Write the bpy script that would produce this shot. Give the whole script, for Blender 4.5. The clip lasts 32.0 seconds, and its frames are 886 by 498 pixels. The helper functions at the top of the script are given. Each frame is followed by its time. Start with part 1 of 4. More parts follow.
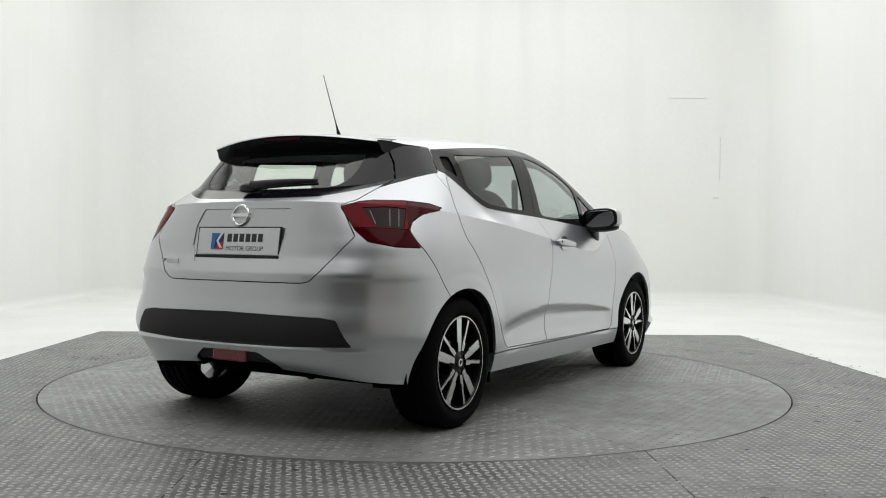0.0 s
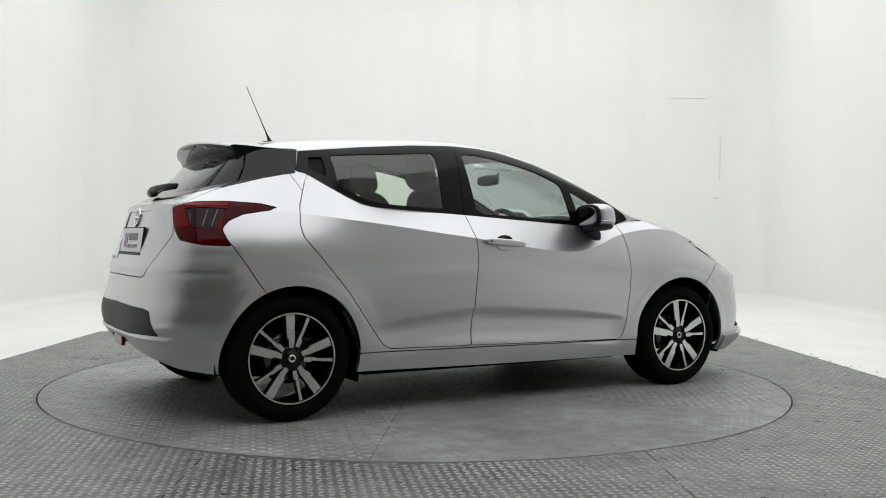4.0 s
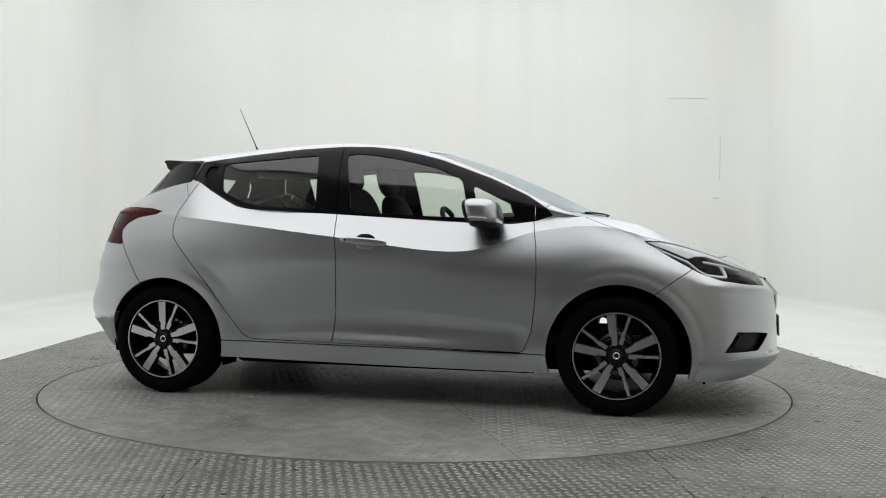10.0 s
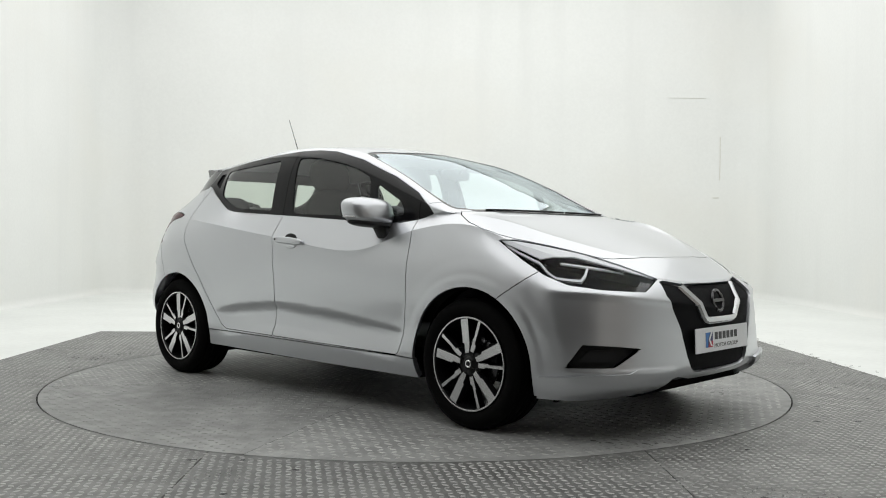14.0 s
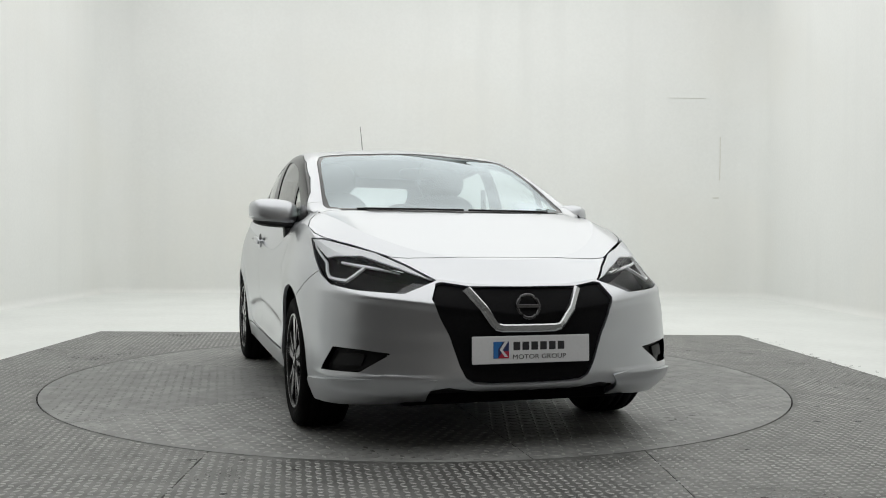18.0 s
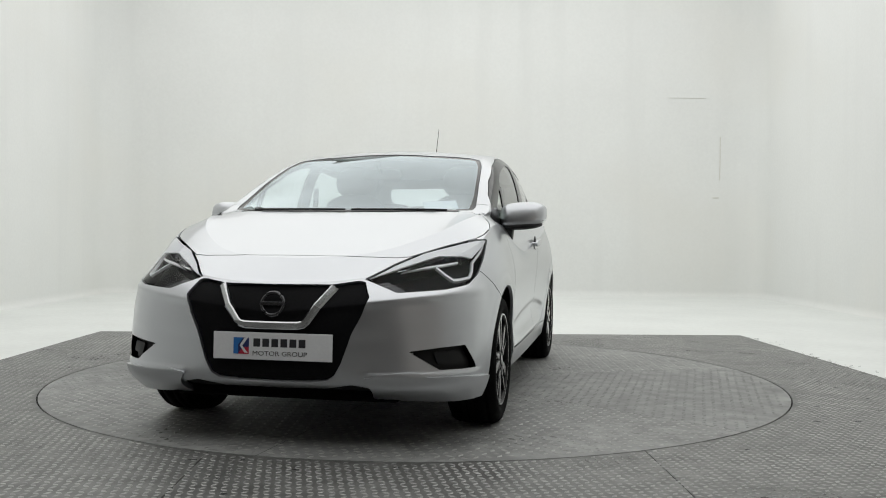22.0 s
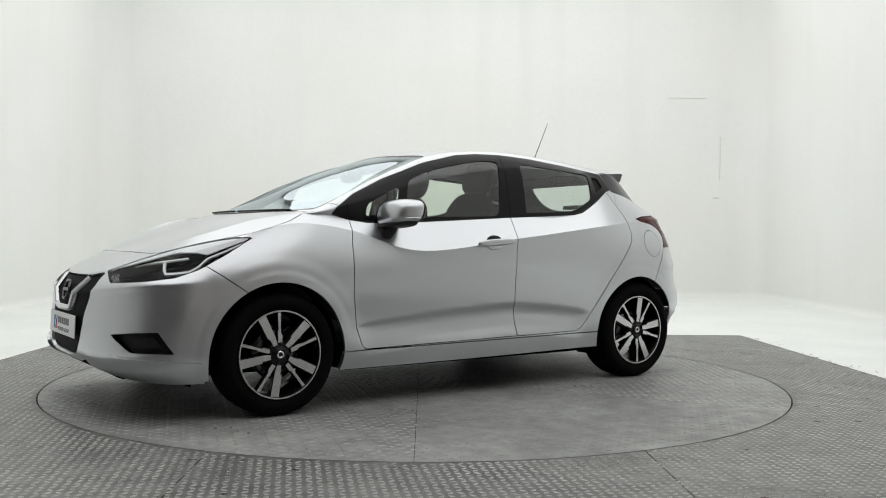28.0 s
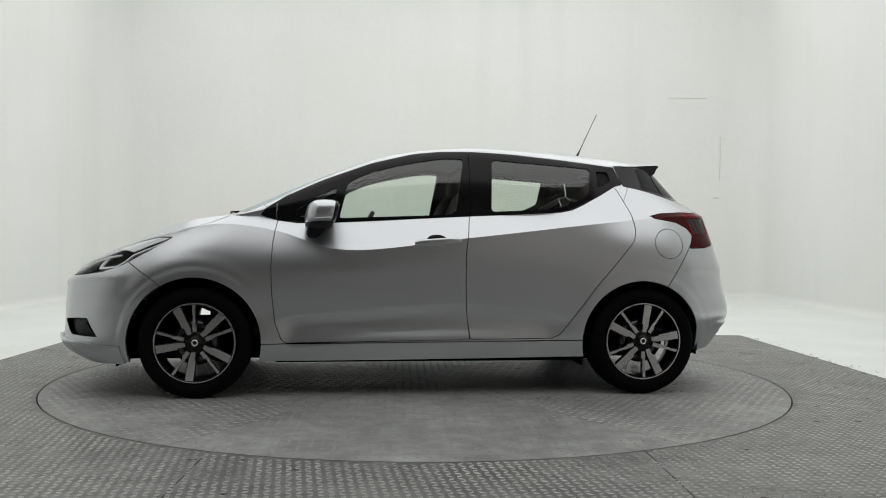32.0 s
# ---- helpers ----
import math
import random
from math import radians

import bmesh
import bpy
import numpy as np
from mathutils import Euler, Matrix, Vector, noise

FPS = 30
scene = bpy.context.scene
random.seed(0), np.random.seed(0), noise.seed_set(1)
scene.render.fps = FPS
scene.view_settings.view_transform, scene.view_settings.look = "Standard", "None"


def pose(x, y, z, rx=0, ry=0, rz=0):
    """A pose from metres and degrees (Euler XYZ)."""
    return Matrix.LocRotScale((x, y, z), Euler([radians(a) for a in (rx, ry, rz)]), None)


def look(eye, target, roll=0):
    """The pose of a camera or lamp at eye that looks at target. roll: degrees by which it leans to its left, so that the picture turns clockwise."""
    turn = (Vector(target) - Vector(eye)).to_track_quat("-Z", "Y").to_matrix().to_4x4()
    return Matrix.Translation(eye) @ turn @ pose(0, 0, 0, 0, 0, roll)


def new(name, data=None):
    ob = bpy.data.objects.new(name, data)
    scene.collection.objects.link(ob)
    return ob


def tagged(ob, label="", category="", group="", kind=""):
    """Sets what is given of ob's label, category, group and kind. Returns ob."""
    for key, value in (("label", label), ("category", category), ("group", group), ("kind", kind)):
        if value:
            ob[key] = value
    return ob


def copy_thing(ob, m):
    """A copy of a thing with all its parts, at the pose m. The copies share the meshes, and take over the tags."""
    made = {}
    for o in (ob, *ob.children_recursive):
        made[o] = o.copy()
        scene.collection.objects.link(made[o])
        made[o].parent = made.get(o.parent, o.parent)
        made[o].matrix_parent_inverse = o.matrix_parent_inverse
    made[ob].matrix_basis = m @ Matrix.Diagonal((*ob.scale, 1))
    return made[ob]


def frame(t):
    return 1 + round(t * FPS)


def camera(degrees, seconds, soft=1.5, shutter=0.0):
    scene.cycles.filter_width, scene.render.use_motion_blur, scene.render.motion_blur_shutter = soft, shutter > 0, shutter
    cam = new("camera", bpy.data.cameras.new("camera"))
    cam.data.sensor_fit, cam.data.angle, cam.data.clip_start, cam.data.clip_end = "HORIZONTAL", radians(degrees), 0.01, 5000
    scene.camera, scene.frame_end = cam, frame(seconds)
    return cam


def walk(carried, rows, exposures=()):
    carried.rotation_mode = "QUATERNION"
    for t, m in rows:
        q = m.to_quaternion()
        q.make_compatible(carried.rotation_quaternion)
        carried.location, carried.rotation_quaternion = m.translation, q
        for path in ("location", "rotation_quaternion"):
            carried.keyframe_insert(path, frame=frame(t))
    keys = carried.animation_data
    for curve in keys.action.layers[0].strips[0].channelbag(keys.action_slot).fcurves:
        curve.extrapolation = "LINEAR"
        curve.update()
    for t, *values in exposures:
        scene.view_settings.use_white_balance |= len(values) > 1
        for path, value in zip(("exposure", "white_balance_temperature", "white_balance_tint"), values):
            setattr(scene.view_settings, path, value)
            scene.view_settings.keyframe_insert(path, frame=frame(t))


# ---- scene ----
# ---- camera, turning of the table ----
cam = camera(51.66, 32.0, soft=1.05)
EYE = (0.0, -5.8383, 0.8794)
VIEW = look(EYE, (0.02544, -4.83868, 0.86941), 0.5146)
walk(cam, [(0.0, VIEW), (32.0, VIEW)], exposures=[(0, .09), (3, .09), (6, -.15), (7, -.19), (10, -.06), (13, .10), (17, -.08), (20, -.17), (23, -.15), (25, -.04), (28, .02), (30, -.02), (32, -.19)])
AXLE = (1.2329, 0.1343)          # the turntable's axis, in the car's own plan
DISC = 2.2245                    # the turntable's radius


def turned(t):
    """The table's turn in degrees: it runs clockwise at a nearly even pace."""
    return 6.5117e-06 * t ** 4 - 2.62636e-04 * t ** 3 + 5.885332e-03 * t ** 2 - 7.422268 * t + 58.5713


# ---- world and lights ----
world = bpy.data.worlds.new("studio_air")
scene.world = world
world.use_nodes = True
world.node_tree.nodes["Background"].inputs[0].default_value = (.55, .6, .58, 1)
world.node_tree.nodes["Background"].inputs[1].default_value = .02


def area(name, m, sx, sy, watts, colour=(1, 1, 1)):
    data = bpy.data.lights.new(name, "AREA")
    data.shape, data.size, data.size_y, data.energy, data.color = "RECTANGLE", sx, sy, watts, colour
    ob = new(name, data)
    ob.matrix_world = m
    return ob


area("softbox_lamp", pose(.3, 1.0, 5.5), 10.2, 15.4, 595, (1.0, 1.0, .985))
scene.view_settings.exposure = 0.0


# ---- materials ----
def material(name, colour, rough=.5, metal=0.0, grain=0.0, scale=40.0, bump=0.0, blotch=0.0, bscale=2.0, coat=0.0, spec=.5):
    """A surface with fine grain, larger blotches and relief, all in object space."""
    m = bpy.data.materials.new(name)
    m.use_nodes = True
    nt = m.node_tree
    b = nt.nodes["Principled BSDF"]
    b.inputs["Base Color"].default_value = (*colour, 1)
    b.inputs["Roughness"].default_value = rough
    b.inputs["Metallic"].default_value = metal
    b.inputs["Coat Weight"].default_value = coat
    b.inputs["Coat Roughness"].default_value = .03
    b.inputs["Specular IOR Level"].default_value = spec
    tex = nt.nodes.new("ShaderNodeTexCoord")
    if grain or blotch:
        last = None
        for amount, size, detail in ((grain, scale, 3), (blotch, bscale, 5)):
            if not amount:
                continue
            n = nt.nodes.new("ShaderNodeTexNoise")
            n.inputs["Scale"].default_value, n.inputs["Detail"].default_value = size, detail
            nt.links.new(tex.outputs["Object"], n.inputs["Vector"])
            r = nt.nodes.new("ShaderNodeMapRange")
            r.inputs["From Min"].default_value, r.inputs["From Max"].default_value = .3, .7
            r.inputs["To Min"].default_value, r.inputs["To Max"].default_value = 1 - amount, 1 + amount
            nt.links.new(n.outputs["Fac"], r.inputs["Value"])
            mul = nt.nodes.new("ShaderNodeVectorMath")
            mul.operation = "SCALE"
            if last is None:
                mul.inputs[0].default_value = colour
            else:
                nt.links.new(last, mul.inputs[0])
            nt.links.new(r.outputs[0], mul.inputs["Scale"])
            last = mul.outputs[0]
            rr = nt.nodes.new("ShaderNodeMapRange")
            rr.inputs["From Min"].default_value, rr.inputs["From Max"].default_value = .3, .7
            rr.inputs["To Min"].default_value, rr.inputs["To Max"].default_value = max(rough - amount * .4, .02), min(rough + amount * .4, 1)
            nt.links.new(n.outputs["Fac"], rr.inputs["Value"])
            nt.links.new(rr.outputs[0], b.inputs["Roughness"])
        nt.links.new(last, b.inputs["Base Color"])
    if bump:
        n = nt.nodes.new("ShaderNodeTexNoise")
        n.inputs["Scale"].default_value, n.inputs["Detail"].default_value = scale * 1.7, 3
        nt.links.new(tex.outputs["Object"], n.inputs["Vector"])
        k = nt.nodes.new("ShaderNodeBump")
        k.inputs["Strength"].default_value, k.inputs["Distance"].default_value = bump, .004
        nt.links.new(n.outputs["Fac"], k.inputs["Height"])
        nt.links.new(k.outputs[0], b.inputs["Normal"])
    return m


def glass_material(name, colour, rough=.0, gloss=.085, curve=4.5, skin=(1, 1, 1)):
    """Thin pane: a tinted see-through layer under a mirror-like skin."""
    m = bpy.data.materials.new(name)
    m.use_nodes = True
    nt = m.node_tree
    nt.nodes.remove(nt.nodes["Principled BSDF"])
    t = nt.nodes.new("ShaderNodeBsdfTransparent")
    t.inputs[0].default_value = (*colour, 1)
    g = nt.nodes.new("ShaderNodeBsdfGlossy")
    g.inputs["Roughness"].default_value = rough
    g.inputs["Color"].default_value = (*skin, 1)
    w = nt.nodes.new("ShaderNodeLayerWeight")
    w.inputs[0].default_value = .5
    up = nt.nodes.new("ShaderNodeMath")
    up.operation, up.inputs[1].default_value = "POWER", curve
    r = nt.nodes.new("ShaderNodeMapRange")
    r.inputs["To Min"].default_value, r.inputs["To Max"].default_value = gloss, 1.0
    mix = nt.nodes.new("ShaderNodeMixShader")
    nt.links.new(w.outputs["Facing"], up.inputs[0])
    nt.links.new(up.outputs[0], r.inputs["Value"])
    nt.links.new(r.outputs[0], mix.inputs[0])
    nt.links.new(t.outputs[0], mix.inputs[1])
    nt.links.new(g.outputs[0], mix.inputs[2])
    nt.links.new(mix.outputs[0], nt.nodes["Material Output"].inputs[0])
    return m


PAINT = material("silver_paint", (.60, .614, .642), .30, .94, grain=.02, scale=900, coat=.4)
GLOSS = material("gloss_black_trim", (.006, .006, .008), .10, spec=.35)
FRAME = material("satin_black_frame", (.005, .005, .006), .16, spec=.22)
PLASTIC = material("black_plastic", (.012, .012, .013), .5, spec=.3, grain=.15, scale=300, bump=.08)
RUBBER = material("tyre_rubber", (.0035, .0035, .0036), .75, spec=.06, grain=.2, scale=60, bump=.1)
ALLOY = material("machined_alloy", (.62, .62, .63), .20, 1.0, grain=.04, scale=120)
ALLOYDARK = material("black_alloy", (.005, .005, .0055), .3, grain=.1, scale=120, spec=.2, coat=.08)
STEEL = material("brake_steel", (.35, .35, .36), .35, 1.0, grain=.15, scale=80)
DARKCHROME = material("dark_chrome", (.10, .10, .105), .2, .8)
RIBS = material("lamp_ribs", (.16, .16, .165), .25, .5)
MESH = material("grille_mesh", (.008, .008, .009), .6, grain=.2, scale=90, bump=.1, spec=.05)
BRIGHT = material("bright_lamp_trim", (.80, .81, .83), .3)
VEECHROME = material("satin_chrome", (.55, .56, .57), .12, 1.0)
MIRROR = material("mirror_glass", (.34, .35, .37), .02, 1.0)
CHROME = material("chrome", (.85, .86, .87), .06, 1.0)
REDLENS = material("red_lens", (.15, .002, .006), .06, spec=.12)
DARKRED = material("dark_red_lens", (.06, .001, .003), .06, spec=.12)
REFLECTOR = material("red_reflector", (.16, .008, .012), .2, grain=.3, scale=220)
GREYLENS = material("smoked_lens", (.030, .017, .017), .07, spec=.14)
CLOTH = material("seat_cloth", (.018, .018, .02), .85, grain=.25, scale=350, bump=.2)
DASH = material("dash_plastic", (.02, .02, .021), .65, grain=.15, scale=200, bump=.1)
UNDER = material("underbody", (.004, .004, .004), .9, spec=.03, grain=.3, scale=30)
WHITEPAPER = material("paper", (.75, .76, .76), .7, grain=.03, scale=60)
PLATE = material("plate_white", (.78, .79, .81), .35, grain=.02, scale=90)
INK = material("plate_ink", (.03, .03, .035), .4)
BLUE = material("logo_blue", (.02, .16, .48), .4)
NAVY = material("logo_navy", (.02, .03, .12), .4)
RED = material("logo_red", (.45, .02, .05), .4)
GLASS = glass_material("tinted_glass", (.83, .885, .825))
SCREEN = glass_material("clear_screen", (.78, .86, .89), gloss=.20, curve=3.0, skin=(.77, .85, .89))
REARSCREEN = glass_material("rear_screen", (.84, .89, .87), gloss=.08, curve=4.5)
LAMPGLASS = glass_material("lamp_lens", (.93, .94, .95), gloss=.010, curve=7.0)
WALLWHITE = material("white_wall_paint", (.815, .826, .81), .75, grain=.015, scale=25, blotch=.03, bscale=.5)


def streaked_paint(m, warm):
    """Yellowed patches and faint upright streaks over a wall paint."""
    nt = m.node_tree
    b = nt.nodes["Principled BSDF"]
    tex = nt.nodes.new("ShaderNodeTexCoord")
    last = b.inputs["Base Color"].links[0].from_socket
    for scale, low, high, tone in (((.32, .32, .45), .48, .72, warm), ((3.2, 3.2, .22), .50, .80, (.775, .785, .77))):
        k = nt.nodes.new("ShaderNodeMapping")
        k.inputs["Scale"].default_value = scale
        n = nt.nodes.new("ShaderNodeTexNoise")
        n.inputs["Scale"].default_value, n.inputs["Detail"].default_value = 1.0, 4
        r = nt.nodes.new("ShaderNodeMapRange")
        r.inputs["From Min"].default_value, r.inputs["From Max"].default_value = low, high
        r.inputs["To Max"].default_value = .65
        mix = nt.nodes.new("ShaderNodeMixRGB")
        mix.inputs[2].default_value = (*tone, 1)
        nt.links.new(tex.outputs["Object"], k.inputs["Vector"])
        nt.links.new(k.outputs[0], n.inputs["Vector"])
        nt.links.new(n.outputs["Fac"], r.inputs["Value"])
        nt.links.new(r.outputs[0], mix.inputs[0])
        nt.links.new(last, mix.inputs[1])
        last = mix.outputs[0]
    nt.links.new(last, b.inputs["Base Color"])


streaked_paint(WALLWHITE, (.805, .80, .76))
FLOORWHITE = material("white_floor_paint", (.80, .82, .80), .5, grain=.03, scale=18, blotch=.04, bscale=1.2)
PALEWALL = material("pale_bounce_wall", (.55, .52, .49), .8, grain=.04, scale=12, blotch=.06, bscale=.7)
DARKWALL = material("dark_workshop_wall", (.085, .079, .074), .8, grain=.15, scale=6, blotch=.2, bscale=.6)
BOUNCEFLOOR = material("pale_bounce_floor", (.43, .405, .38), .6, grain=.12, scale=20, blotch=.15, bscale=1.0)
CEIL = material("ceiling_panels", (.45, .46, .45), .8, grain=.05, scale=10)
PLATEFLOOR = material("tread_plate", (.168, .169, .164), .45, .35, spec=.2, grain=.25, scale=9, blotch=.30, bscale=1.1, bump=.05)
TREAD = material("worn_tread", (.31, .31, .30), .36, .5, spec=.25, grain=.3, scale=14, blotch=.35, bscale=1.7)
DISCPLATE = material("turntable_plate", (.262, .265, .259), .5, .15, spec=.15, grain=.2, scale=9, blotch=.26, bscale=1.3, bump=.04)
DISCTREAD = material("turntable_tread", (.34, .34, .33), .36, .3, spec=.25, grain=.25, scale=14, blotch=.3, bscale=1.7)
DISCWORN = material("worn_flat_tread", (.278, .280, .274), .48, .18, spec=.15, grain=.2, scale=14, blotch=.25, bscale=1.7)
MARK = material("wall_mark", (.66, .64, .55), .8, grain=.2, scale=30)
FAINT = material("faint_mark", (.765, .765, .72), .8, grain=.05, scale=30)
DARKGAP = material("dark_gap", (.006, .006, .006), .9)


# ---- building helpers ----
def mesh_ob(name, verts, faces, mat, parent=None, normals=None, smooth=True, label=""):
    me = bpy.data.meshes.new(name)
    me.from_pydata([tuple(v) for v in verts], [], [tuple(f) for f in faces])
    me.materials.append(mat)
    me.polygons.foreach_set("use_smooth", [smooth] * len(me.polygons))
    me.update()
    if normals is not None:
        me.normals_split_custom_set_from_vertices([tuple(n) for n in normals])
    ob = new(name, me)
    if parent is not None:
        ob.parent = parent
    if label:
        ob["label"] = label
    return ob


def part(name, bm, mat, parent, label="", smooth=False):
    me = bpy.data.meshes.new(name)
    for f in bm.faces:
        f.smooth = smooth
    bm.to_mesh(me)
    bm.free()
    me.materials.append(mat)
    ob = new(name, me)
    if parent is not None:
        ob.parent = parent
    if label:
        ob["label"] = label
    return ob


def box(bm, size, m=Matrix(), bevel=0.0, segments=2):
    """A box with rounded edges."""
    made = bmesh.ops.create_cube(bm, size=1, matrix=m @ Matrix.Diagonal((*size, 1)))
    if bevel:
        edges = list({e for v in made["verts"] for e in v.link_edges})
        bmesh.ops.bevel(bm, geom=edges, offset=bevel, segments=segments, affect="EDGES", profile=.5)


def lathe(profile, steps, closed=False):
    """Points (axis, radius) turned about the y axis: vertices and faces."""
    verts, faces, n = [], [], len(profile)
    for i in range(steps):
        a = 2 * math.pi * i / steps
        verts += [(r * math.sin(a), y, r * math.cos(a)) for y, r in profile]
    for i in range(steps):
        j = (i + 1) % steps
        for k in range(n if closed else n - 1):
            q = (k + 1) % n
            faces.append((i * n + k, j * n + k, j * n + q, i * n + q))
    return verts, faces


def tube(points, radius, sides=8, taper=1.0):
    """A round bar along points: vertices and faces."""
    verts, faces, pts = [], [], [Vector(p) for p in points]
    for i, p in enumerate(pts):
        d = (pts[min(i + 1, len(pts) - 1)] - pts[max(i - 1, 0)]).normalized()
        a = d.orthogonal().normalized()
        b = d.cross(a)
        r = radius * (1 + (taper - 1) * i / max(len(pts) - 1, 1))
        verts += [p + r * (a * math.cos(k * 2 * math.pi / sides) + b * math.sin(k * 2 * math.pi / sides)) for k in range(sides)]
    for i in range(len(pts) - 1):
        for k in range(sides):
            q = (k + 1) % sides
            faces.append((i * sides + k, i * sides + q, (i + 1) * sides + q, (i + 1) * sides + k))
    faces += [tuple(range(sides))[::-1], tuple(range(len(verts) - sides, len(verts)))]
    return verts, faces


def prism(outline, depth, m=Matrix(), bevel=0.0):
    """A slab from an outline in its own xy plane, depth along z."""
    bm = bmesh.new()
    vs = [bm.verts.new(Vector((x, y, 0))) for x, y in outline]
    f = bm.faces.new(vs)
    bmesh.ops.recalc_face_normals(bm, faces=[f])
    if f.normal.z < 0:
        f.normal_flip()
    top = bmesh.ops.extrude_face_region(bm, geom=[f])
    bmesh.ops.translate(bm, verts=[v for v in top["geom"] if isinstance(v, bmesh.types.BMVert)], vec=(0, 0, depth))
    bmesh.ops.recalc_face_normals(bm, faces=bm.faces)
    if bevel:
        bmesh.ops.bevel(bm, geom=[e for e in bm.edges], offset=bevel, segments=2, affect="EDGES", profile=.5)
    bm.transform(m)
    return bm
# ---- the studio ----
ROOM_L, ROOM_R, ROOM_B, ROOM_F, ROOM_H = -5.0, 5.48, 8.9, -9.5, 5.6
COVE = .10
FRONT = -5.5                     # where the white walls end


def studio_shell():
    """Back and side walls in one bend, with a cove at the floor and round upright corners."""
    rad = .5
    plan = [(ROOM_L, FRONT)]
    for i in range(9):
        a = math.pi - i * math.pi / 16
        plan.append((ROOM_L + rad + rad * math.cos(a), ROOM_B - rad + rad * math.sin(a)))
    for i in range(9):
        a = math.pi / 2 - i * math.pi / 16
        plan.append((ROOM_R - rad + rad * math.cos(a), ROOM_B - rad + rad * math.sin(a)))
    plan.append((ROOM_R, FRONT))
    n = len(plan)
    lift = [(COVE - COVE * math.sin(a), COVE - COVE * math.cos(a)) for a in [i * math.pi / 20 for i in range(11)]] + [(0, ROOM_H)]
    verts = []
    for i, (x, y) in enumerate(plan):
        a, b = Vector(plan[max(i - 1, 0)]), Vector(plan[min(i + 1, n - 1)])
        d = (b - a).normalized()
        inward = Vector((d.y, -d.x))
        for off, z in lift:
            verts.append((x + inward.x * off, y + inward.y * off, z - .0075))
    k = len(lift)
    faces = [(i * k + j, i * k + j + 1, (i + 1) * k + j + 1, (i + 1) * k + j) for i in range(n - 1) for j in range(k - 1)]
    ob = mesh_ob("wall_cyclorama", verts, faces, WALLWHITE)
    s = ob.modifiers.new("thickness", "SOLIDIFY")
    s.thickness, s.offset = .12, 1
    tagged(ob, "white painted studio wall curving into the floor", "wall", kind="structure")


studio_shell()


def slab(name, x0, x1, y0, y1, z0, z1, mat, label, category):
    bm = bmesh.new()
    box(bm, (x1 - x0, y1 - y0, z1 - z0), Matrix.Translation(((x0 + x1) / 2, (y0 + y1) / 2, (z0 + z1) / 2)))
    return tagged(part(name, bm, mat, None), label, category, kind="structure")


slab("floor", ROOM_L - .2, ROOM_R + .2, ROOM_F, ROOM_B + .2, -.20, -.006, FLOORWHITE, "white painted studio floor, scuffed at the edges", "floor")
slab("ceiling", ROOM_L - .2, ROOM_R + .2, ROOM_F, ROOM_B + .2, ROOM_H, ROOM_H + .15, CEIL, "plain pale ceiling above the studio", "ceiling")
# the pale floor and walls out of view are added to brighten the car's reflections
slab("floor_behind", ROOM_L, ROOM_R, ROOM_F, -6.62, -.0055, -.002, BOUNCEFLOOR, "unseen pale warm floor behind the platform, added for reflections", "floor")
slab("wall_return", 2.2, ROOM_R + .2, ROOM_F - .12, ROOM_F, -.2, ROOM_H, PALEWALL, "unseen pale warm wall beside the dark one, added for reflections", "wall")
slab("wall_behind", ROOM_L - .2, 2.2, ROOM_F - .12, ROOM_F, -.2, ROOM_H, DARKWALL, "dark plain wall behind the camera", "wall")
slab("wall_side_west", ROOM_L - .12, ROOM_L, ROOM_F, FRONT, -.2, ROOM_H, DARKWALL, "dark plain side wall of the workshop", "wall")
slab("wall_side_east", ROOM_R, ROOM_R + .12, ROOM_F, FRONT, -.2, ROOM_H, PALEWALL, "unseen pale warm side wall, added for reflections", "wall")

# marks on the back wall
for name, x, z, w, h, label in (("crack", 4.855, 2.24, .008, .70, "thin dark scratch on the white studio wall"), ("scratch", 4.30, 3.21, .62, .006, "faint level scratch on the white studio wall"),
                                ("scuff", 4.79, 1.60, .10, .022, "small scuff on the white studio wall")):
    bm = bmesh.new()
    box(bm, (w, .004, h), pose(x, ROOM_B - .004, z), .001)
    tagged(part(name, bm, MARK if name == "crack" else FAINT, None), label, "scratch", kind="structure")

# platform of steel tread plate, with a round hole for the table
PX0, PX1, PY0, PY1 = -2.968, 3.045, -6.6, 2.755


